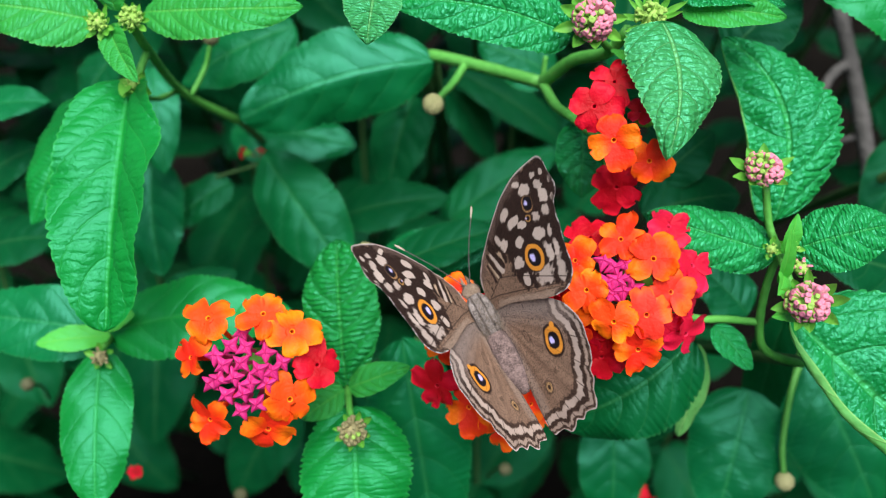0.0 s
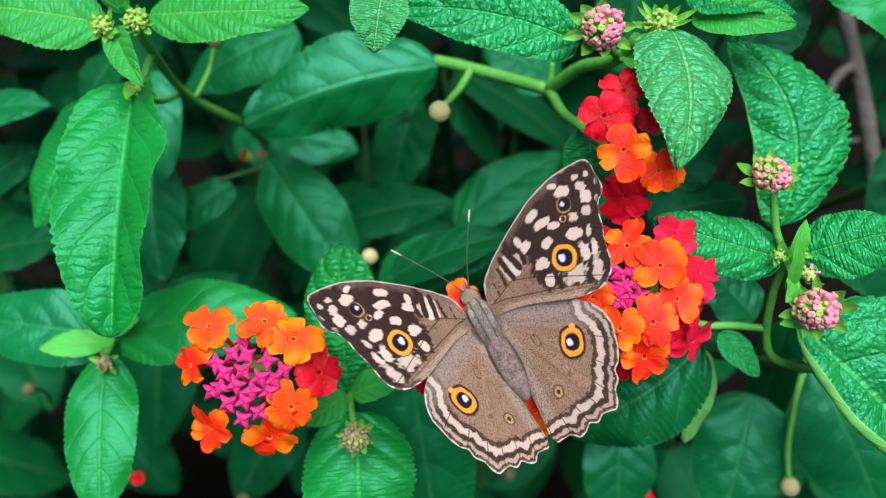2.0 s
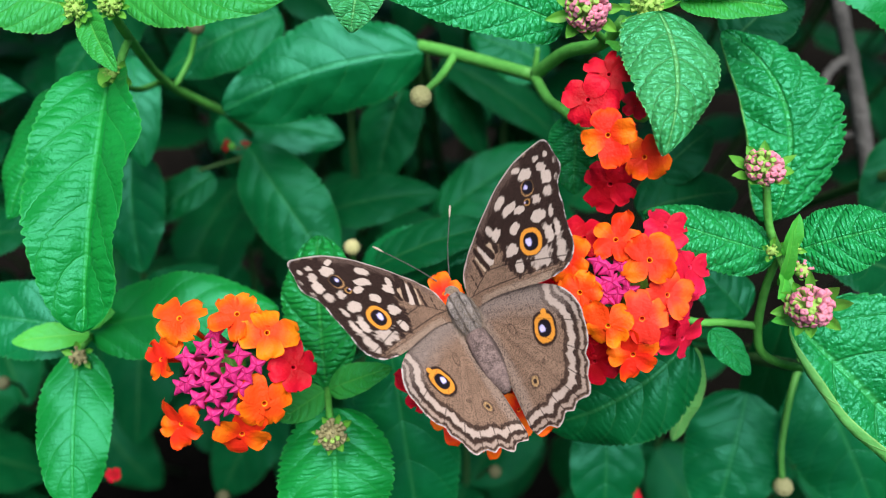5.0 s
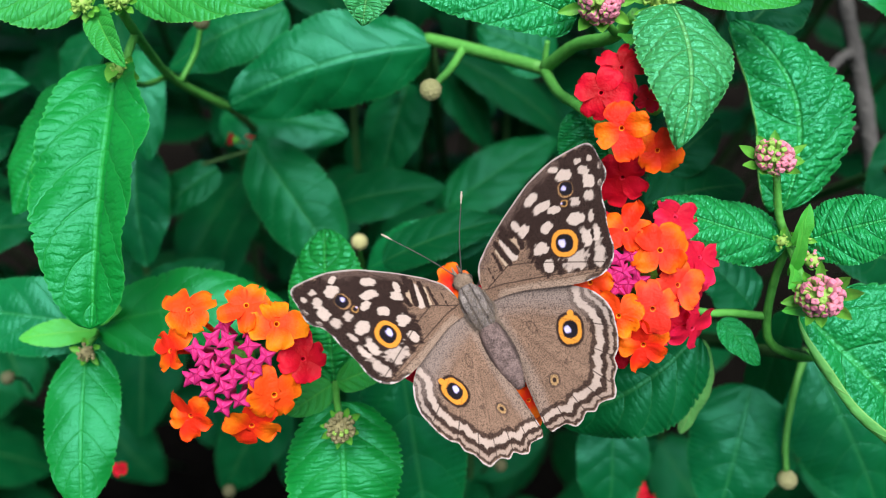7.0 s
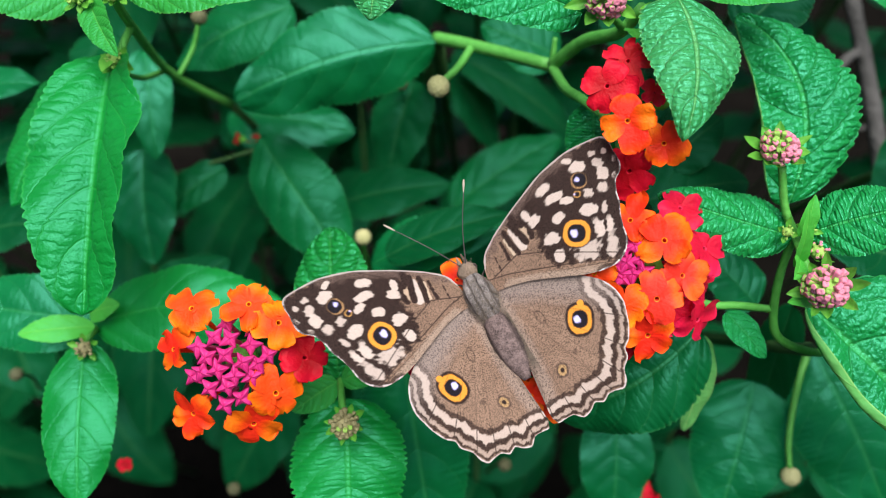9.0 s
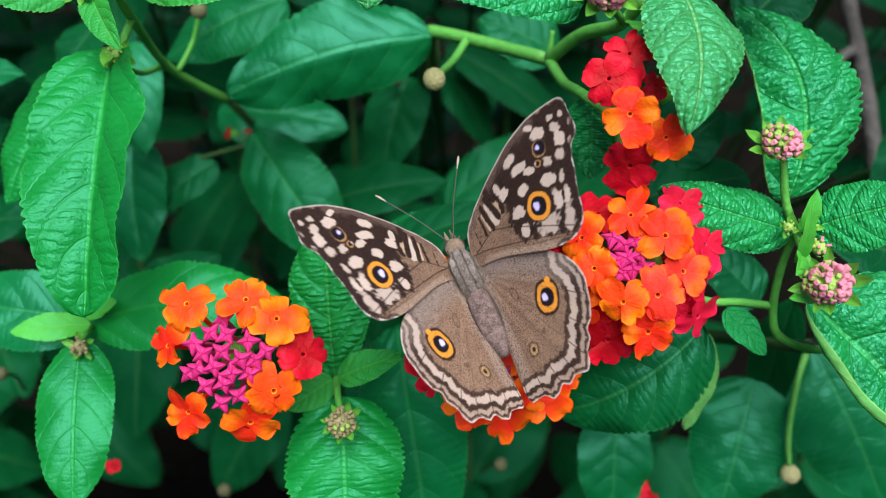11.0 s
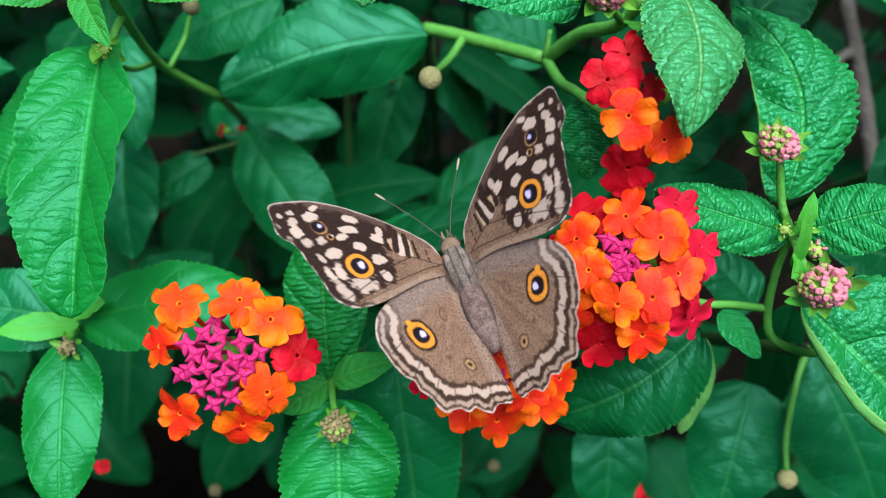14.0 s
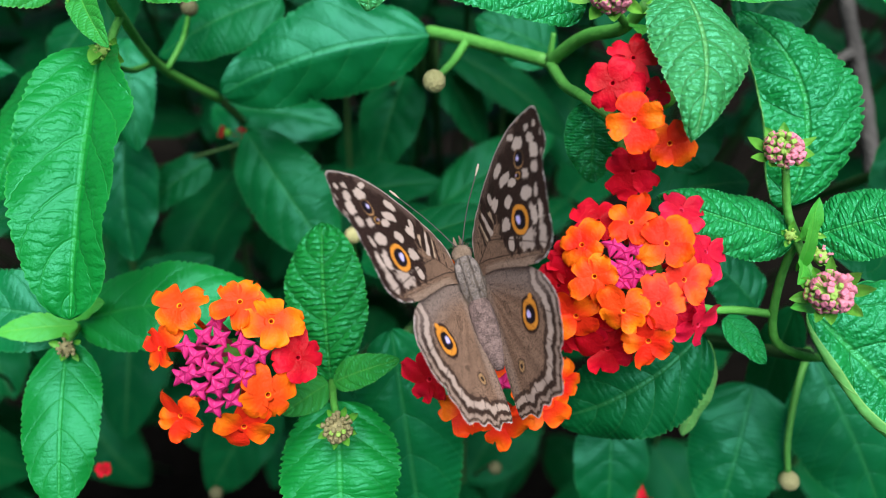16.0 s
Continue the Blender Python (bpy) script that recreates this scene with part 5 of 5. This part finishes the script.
def tuft(n, seed, place, length, lean, r=0.022):
    """Many fine hairs on the body."""
    rng = np.random.default_rng(seed)
    pieces = []
    for _ in range(n):
        p, d = place(rng)
        d = unit(d + rng.normal(size=3) * 0.25 + np.asarray(lean))
        l = length * rng.uniform(0.6, 1.2)
        pieces.append(tube([p, p + d * l * 0.5, p + d * l + np.array([0, -0.2, -0.1]) * l], [r, r * 0.7, r * 0.2], 3, 4))
    return joined(pieces)


def body_material(name, a, b, lines, width):
    """Short fur with dark lengthwise lines at some distance from the midline."""
    m, nt, p = material(name)
    coords = put(nt, "ShaderNodeTexCoord").outputs["Object"]
    fine, big = grain(nt, coords, 5200.0, 3.0, 0.7), grain(nt, coords, 1100.0, 3.0)
    col = blend(nt, maths(nt, "ADD", maths(nt, "MULTIPLY", span(nt, fine, 0.3, 0.7), 0.6), maths(nt, "MULTIPLY", span(nt, big, 0.35, 0.65), 0.4)), a, b)
    x = maths(nt, "ABSOLUTE", put(nt, "ShaderNodeSeparateXYZ", ((0, coords),)).outputs[0])
    x = maths(nt, "ADD", x, maths(nt, "MULTIPLY_ADD", big, 0.0006, -0.0003))
    for at_x in lines:
        col = blend(nt, span(nt, maths(nt, "ABSOLUTE", maths(nt, "SUBTRACT", x, at_x)), width, width * 0.3, 0.0, 0.65), col, (0.02, 0.015, 0.014, 1))
    nt.links.new(col, p.inputs["Base Color"])
    p.inputs["Roughness"].default_value = 0.75
    p.inputs["Specular IOR Level"].default_value = 0.15
    bumped(nt, p, fine, 0.8, 0.0004)
    return m


FUR_THORAX = body_material("grey_thorax_fur", (0.062, 0.054, 0.052, 1), (0.35, 0.31, 0.30, 1), (0.0016, 0.0006), 0.00022)
FUR_ABDOMEN = body_material("mauve_abdomen_fur", (0.048, 0.035, 0.033, 1), (0.27, 0.195, 0.19, 1), (0.0018,), 0.0006)
butterfly = thing("butterfly", (5.8, -9.8, 0.5), "brown butterfly with cream spots and amber eyespots on lantana flowers", "butterfly")
steps = np.linspace(0, 1, 26)
thorax = part("thorax", sheet("thorax", *loft([(3.6 - 6.6 * s, 0.5, 2.1 * math.sin(math.pi * (0.12 + 0.8 * s)) ** 0.7, 1.9 * math.sin(math.pi * (0.12 + 0.8 * s)) ** 0.7) for s in steps]), FUR_THORAX), butterfly, "grey-brown furry thorax")
abdomen = part("abdomen", sheet("abdomen", *loft([(-2.6 - 9.0 * s, 0.5 - 0.5 * s, (2.0 - 0.04 * math.cos(s * 50)) * (math.sin(math.pi * (0.2 + 0.76 * s)) ** 0.7), (1.75 - 0.04 * math.cos(s * 50)) * (math.sin(math.pi * (0.2 + 0.76 * s)) ** 0.7)) for s in np.linspace(0, 1, 60)]), FUR_ABDOMEN), butterfly, "ringed grey-brown abdomen")
head = part("head", sheet("head", *loft([(5.6 - 2.4 * s, 0.05, 1.35 * math.sin(math.pi * (0.1 + 0.8 * s)) ** 0.6, 1.2 * math.sin(math.pi * (0.1 + 0.8 * s)) ** 0.6) for s in np.linspace(0, 1, 12)]), FUR), butterfly, "grey furry head")
for h in (-1, 1):
    v, f = knob((0, 0, 0), 1.0, 0.6)
    v = v * np.array([0.62, 1.7, 0.7]) + np.array([1.0 * h, 1.1, 1.95])
    part("tegula", sheet("tegula", v, f, FUR_THORAX), thorax)
    part("eye", sheet("eye", *knob((0.98 * h, 4.6, 0.0), 0.55), CHITIN), head, "dark round eye")
    v, f = tube([(0.35 * h, 5.3, 0.2), (0.42 * h, 6.0, 0.35), (0.36 * h, 6.9, 0.5)], [0.3, 0.26, 0.07], 7)
    part("palp", sheet("palp", v, f, FUR), head)
    ends = ((-5.8, 14.0, 3.0) if h < 0 else (5.15, 13.7, 3.0))
    mid = (ends[0] * 0.47, 9.4, 2.0)
    v, f = tube([(0.35 * h, 5.3, 0.7), mid, ends], [0.085, 0.07, 0.065], 6, 24)
    antenna = part("antenna", sheet("antenna", v, f, ANTENNA), butterfly, "thin dark antenna with a pale club")
    a, b = np.array(mid), np.array(ends)
    v, f = tube([b - unit(b - a) * 0.5, b + unit(b - a) * 0.5, b + unit(b - a) * 1.2], [0.07, 0.17, 0.10], 8)
    part("club", sheet("club", v, f, PALE_TIP), antenna)
    for y, foot in ((2.6, (2.6, 4.6, -3.2)), (0.6, (3.2, 1.2, -3.6)), (-1.2, (3.0, -2.6, -3.8))):
        v, f = tube([(0.8 * h, y, -0.6), (foot[0] * 0.75 * h, (y + foot[1]) / 2, -0.9), (foot[0] * h, foot[1], foot[2])], [0.16, 0.13, 0.07], 6)
        part("leg", sheet("leg", v, f, CHITIN), butterfly)


def on_thorax(rng):
    y, a = rng.uniform(-2.4, 3.2), rng.uniform(0.1, math.pi - 0.1)
    r = 2.0 * math.sin(math.pi * (0.12 + 0.8 * (3.6 - y) / 6.6)) ** 0.7
    return np.array([r * math.cos(a), y, 0.5 + 0.9 * r * math.sin(a)]), np.array([math.cos(a), -0.3, math.sin(a)])


def on_hind_fold(rng):
    y = rng.uniform(-9.5, -2.0)
    return np.array([rng.choice([-1, 1]) * rng.uniform(1.5, 2.1), y, 0.5]), np.array([0.0, -1.0, 0.3])


def on_head(rng):
    a = rng.uniform(0.2, math.pi - 0.2)
    return np.array([0.9 * math.cos(a), rng.uniform(3.6, 5.6), 0.7 * math.sin(a)]), np.array([math.cos(a), 0.6, math.sin(a)])


tagged(part("thorax_hair", sheet("thorax_hair", *tuft(700, 2, on_thorax, 0.8, (0, -0.9, 0)), HAIR), thorax), kind="stuff")
tagged(part("abdomen_hair", sheet("abdomen_hair", *tuft(320, 3, on_hind_fold, 2.4, (0, -1.0, 0)), HAIR), abdomen), kind="stuff")
tagged(part("head_hair", sheet("head_hair", *tuft(120, 4, on_head, 0.7, (0, 0.5, 0)), HAIR), head), kind="stuff")

WINGS = {}
for side, mirror in (("left", True), ("right", False)):
    h = -1 if mirror else 1
    for kind, outline, root, pattern, z in (("forewing", FORE, FORE_ROOT, fore_pattern, 0.35), ("hindwing", HIND, HIND_ROOT, hind_pattern, 0.1)):
        me = wing_mesh(kind, outline, root, pattern, mirror, 0.5 if kind == "forewing" else 0.35)
        ob = part(kind, me, butterfly, side + " " + ("forewing, dark with cream spots and eyespots" if kind == "forewing" else "hindwing, brown with a scalloped banded edge"))
        WINGS[side, kind] = (ob, Vector((h * 1.0, 0, z)))


# ---- what moves: the branches sway a little, the butterfly shifts and slowly opens and shuts its wings ----
def swaying(branch, rows):
    o = PIVOT[branch.name]
    return [(t, at(o[0] + du, o[1] + dv, o[2])) for t, du, dv in rows]


def body_rows(rows):
    return [(t, at(u, v, w) @ Matrix.Rotation(radians(h), 4, "Z") @ Matrix.Rotation(radians(r), 4, "Y") @ Matrix.Rotation(radians(p), 4, "X")) for t, u, v, w, h, r, p in rows]


def wing_rows(side, kind, rows, extra=0.0):
    hinge = WINGS[side, kind][1]
    turn = 1 if side == "left" else -1
    return [(t, Matrix.Translation(hinge * MM) @ Matrix.Rotation(turn * radians(a + extra), 4, "Y")) for t, a in rows]


def motions():
    walk(branch_a, swaying(branch_a, [(0, -0.03, 0.08), (0.5, 0.28, -0.43), (1, 0.27, -0.21), (1.5, 0, 0), (2, 0.22, -0.43), (2.5, 0.43, -0.31), (3, -0.01, -0.18), (3.5, -0.41, -0.14), (4, -0.36, -0.01), (6.5, -0.03, 0.12), (7, 0.08, 0.02), (7.5, 0.06, 0.03), (8, 0.01, 0.14), (8.5, 0.61, 0.02), (9, 1.02, -0.03), (11.5, 0.3, -0.03), (12, 0.16, -0.28), (12.5, -0.16, 0.03), (13, -0.06, 0.25), (13.5, 0.12, 0.25), (14, 0.31, 0.05), (14.5, 0.27, -0.12), (15, 0.46, -0.2), (15.5, 0.29, -0.35), (16, 0.72, -0.18)]))
    walk(branch_b, swaying(branch_b, [(0, 0.11, -0.17), (0.5, -0.22, 0.32), (1, -0.27, 0.34), (1.5, 0, 0), (2, -0.06, -0.17), (2.5, -0.22, -0.02), (3, -0.13, 0.01), (3.5, 0.06, -0.25), (4, 0.05, -0.56), (6.5, 0.07, 0.14), (7, 0.08, 0.04), (7.5, 0.18, 0.08), (8, 0.38, -0.12), (8.5, 0.64, -0.12), (9, 0.72, 0.35), (11.5, -0.2, 0.49), (12, -0.3, 0.58), (12.5, -0.28, 0.58), (13, -0.32, 0.2), (13.5, -0.53, 0.4), (14, -0.38, 0.68), (14.5, -0.39, 0.69), (15, 0, 0.45), (15.5, 0.12, 0.3), (16, 0.06, 0.15)]))
    walk(branch_c, swaying(branch_c, [(0, 0.32, 0.02), (0.5, -0.07, -0.04), (1, -0.12, 0.11), (1.5, 0, 0), (2, -0.04, 0.01), (2.5, -0.13, -0.02), (3, -0.04, -0.09), (3.5, 0.02, -0.17), (4, -0.36, -0.07), (6.5, -0.53, 0.2), (7, -0.47, 0.34), (7.5, -0.29, 0.29), (8, -0.34, 0.21), (8.5, -0.28, -0.19), (9, -0.25, -0.54), (11.5, -0.17, -0.13), (12, -0.12, 0.04), (12.5, 0.05, -0.01), (13, -0.15, -0.04), (13.5, -0.04, -0.16), (14, -0.05, -0.19), (14.5, -0.12, -0.29), (15, -0.05, -0.28), (15.5, -0.07, -0.02), (16, -0.2, -0.12)]))
    walk(branch_d, swaying(branch_d, [(0, -0.47, 0.13), (0.5, -0.23, 0.18), (1, -0.17, -0.07), (1.5, 0, 0), (2, -0.11, 0.32), (2.5, 0, 0.17), (3, 0.05, 0.29), (3.5, 0.05, 0.51), (4, 0.12, 0.52), (6.5, 0.18, -0.13), (7, 0.19, -0.04), (7.5, -0.19, -0.04), (8, -0.05, -0.1), (8.5, -0.65, -0.12), (9, -0.86, -0.35), (11.5, 0.31, -0.34), (12, 0.32, -0.3), (12.5, 0.25, -0.33), (13, 0.44, -0.16), (13.5, 0.32, -0.35), (14, -0.07, -0.44), (14.5, 0.35, -0.16), (15, -0.32, -0.25), (15.5, 0.11, -0.26), (16, -0.31, -0.15)]))
    walk(branch_e, swaying(branch_e, [(0, 0.27, -0.03), (0.5, 0.09, 0.07), (1, -0.08, 0.01), (1.5, 0, 0), (2, -0.03, 0.16), (2.5, -0.17, 0.03), (3, -0.11, -0.11), (3.5, -0.07, -0.18), (4, -0.38, -0.06), (6.5, -0.4, 0.24), (7, -0.45, 0.2), (7.5, -0.24, 0.19), (8, -0.2, 0.21), (8.5, -0.09, 0), (9, 0.08, -0.22), (11.5, -0.15, 0.06), (12, -0.05, 0.11), (12.5, 0.13, 0.03), (13, 0.02, -0.08), (13.5, 0.1, -0.08), (14, 0.13, -0.1), (14.5, 0.03, -0.12), (15, 0.04, -0.09), (15.5, 0.08, 0.06), (16, 0.01, 0.02)]))
    walk(branch_f, swaying(branch_f, [(0, -0.32, 0.06), (0.5, -0.01, 0.16), (1, 0.18, -0.09), (1.5, 0, 0), (2, 0.08, 0.27), (2.5, 0.03, 0.07), (3, 0.1, 0.08), (3.5, 0.15, 0.2), (4, 0.17, 0.2), (6.5, 0.49, -0.43), (7, 0.34, -0.33), (7.5, 0.26, -0.24), (8, 0.06, -0.13), (8.5, -0.38, 0.35), (9, -1.22, 0.41), (11.5, 0.41, -0.28), (12, 0.2, -0.4), (12.5, 0.22, -0.69), (13, 0.21, -0.57), (13.5, 0.09, -0.67), (14, -0.02, -0.28), (14.5, 0.09, -0.29), (15, -0.07, 0.13), (15.5, -0.22, -0.24), (16, -0.38, -0.11)]))
    walk(branch_g, swaying(branch_g, [(0, -0.03, 0.03), (0.5, 0.2, -0.33), (1, 0.18, -0.22), (1.5, 0, 0), (2, 0.14, -0.27), (2.5, 0.24, -0.24), (3, 0.04, -0.18), (3.5, -0.15, -0.05), (4, -0.06, 0.07), (6.5, 0.08, -0.03), (7, 0.19, -0.1), (7.5, 0.1, -0.1), (8, -0.02, 0.11), (8.5, 0.21, 0.22), (9, 0.25, 0.23), (11.5, 0.18, -0.02), (12, 0.03, -0.25), (12.5, -0.22, -0.14), (13, -0.13, -0.04), (13.5, -0.08, -0.01), (14, -0.01, 0.05), (14.5, 0.06, 0), (15, 0.03, 0.13), (15.5, -0.1, 0.03), (16, 0.1, 0.15)]))
    walk(branch_h, swaying(branch_h, [(0, 0.11, -0.11), (0.5, -0.09, 0.2), (1, -0.01, 0.05), (1.5, 0, 0), (2, -0.16, 0.01), (2.5, -0.08, 0.24), (3, 0.1, 0.05), (3.5, 0.27, 0.08), (4, 0.57, -0.15), (6.5, 0.19, -0.09), (7, 0.08, -0.2), (7.5, 0.24, -0.26), (8, 0.3, -0.08), (8.5, -0.12, -0.05), (9, -0.24, 0.28), (11.5, -0.29, 0.49), (12, -0.12, 0.52), (12.5, -0.01, 0.59), (13, 0.13, 0.4), (13.5, 0.13, 0.57), (14, 0.12, 0.37), (14.5, -0.14, 0.54), (15, -0.03, 0.32), (15.5, -0.06, 0.57), (16, 0.09, 0.29)]))
    walk(branch_m, swaying(branch_m, [(0, 0.21, -0.08), (0.5, -0.15, 0.14), (1, -0.19, 0.22), (1.5, 0, 0), (2, -0.05, -0.08), (2.5, -0.18, -0.02), (3, -0.09, -0.04), (3.5, 0.04, -0.21), (4, -0.16, -0.32), (6.5, -0.23, 0.17), (7, -0.19, 0.19), (7.5, -0.06, 0.18), (8, 0.02, 0.04), (8.5, 0.18, -0.16), (9, 0.24, -0.1), (11.5, -0.19, 0.18), (12, -0.21, 0.31), (12.5, -0.12, 0.29), (13, -0.24, 0.08), (13.5, -0.28, 0.12), (14, -0.21, 0.25), (14.5, -0.26, 0.2), (15, -0.02, 0.09), (15.5, 0.03, 0.14), (16, -0.07, 0.02)]))
    walk(butterfly, body_rows([
        (0, 6.42, -10, -0.54, 27.69, 3.24, -20.08),
        (0.5, 5.6, -9.45, -0.3, 28.15, 3.18, -23.61),
        (1, 5.62, -9.59, 0.23, 28, 3.32, -21.39),
        (1.5, 5.82, -9.8, 0.53, 27.98, 2.94, -19.32),
        (2, 5.47, -9.73, 0.48, 28.54, 2.57, -18.52),
        (2.5, 5.48, -9.6, 0.53, 28.56, 1.67, -18.93),
        (3, 5.7, -10, 0.23, 28.46, 1.56, -19.27),
        (3.5, 5.46, -10.13, -0.61, 29.31, 1.3, -24.99),
        (4, 5.18, -9.94, -0.89, 29.23, 0.32, -28.75),
        (6.5, 5.36, -9.33, -0.59, 30.2, 0.58, -20.43),
        (7, 5.54, -9.49, 0.03, 29.41, -0.76, -16.66),
        (7.5, 5.84, -9.22, 0.61, 30.1, -1.9, -15.33),
        (8, 5.87, -9.08, 1.31, 30.37, -3.69, -12.99),
        (8.5, 6.03, -9.06, 1.5, 30.42, -4.62, -13.69),
        (9, 6.2, -8.96, 1.63, 30.85, -5.51, -14.57),
        (11.5, 3.62, -6.1, 0.01, 25.13, -3.69, -22.92),
        (12, 3.88, -6.16, 0.16, 23.89, -2.83, -23.99),
        (12.5, 4.28, -5.93, 0.55, 23.24, -2.64, -25.82),
        (13, 3.7, -5.9, 1.27, 23.38, -2.51, -28.84),
        (13.5, 3.43, -5.94, 0.84, 24.15, -2.18, -31.14),
        (14, 3.68, -5.75, 0.38, 24.89, -2.73, -31.35),
        (14.5, 4.07, -6.7, 0.19, 23.04, -3.19, -24.42),
        (15, 4.24, -6.62, 0.12, 20.77, -2.66, -24.9),
        (15.5, 4.58, -6.14, 0.05, 19.44, -1.99, -26.41),
        (16, 4.6, -6.8, 0.6, 18.69, -1.37, -24.12)]))
    left = [(0, 63.7), (0.5, 57.3), (1, 51.7), (1.5, 47.6), (2, 43.3), (2.5, 42.3), (3, 43.8), (3.5, 45.9), (4, 51.8), (6.5, 47.9), (7, 42.5), (7.5, 40.7), (8, 39.8), (8.5, 36.7), (9, 34.1), (11.5, 57.2), (12, 47.9), (12.5, 37.9), (13, 27.9), (13.5, 31.7), (14, 44.5), (14.5, 56.2), (15, 63.6), (15.5, 66.9), (16, 62.4)]
    walk(WINGS["left", "forewing"][0], wing_rows("left", "forewing", left, 0))
    walk(WINGS["left", "hindwing"][0], wing_rows("left", "hindwing", left, -2))
    right = [(0, 56.1), (0.5, 51.4), (1, 45), (1.5, 37), (2, 30.5), (2.5, 29.5), (3, 29.9), (3.5, 36.6), (4, 38), (6.5, 30.5), (7, 23.1), (7.5, 16.5), (8, 9.3), (8.5, 8.8), (9, 7.5), (11.5, 41.6), (12, 34.4), (12.5, 20.7), (13, 21.8), (13.5, 30.6), (14, 40.4), (14.5, 49.6), (15, 60), (15.5, 63.4), (16, 61.5)]
    walk(WINGS["right", "forewing"][0], wing_rows("right", "forewing", right, 0))
    walk(WINGS["right", "hindwing"][0], wing_rows("right", "hindwing", right, -2))

motions()
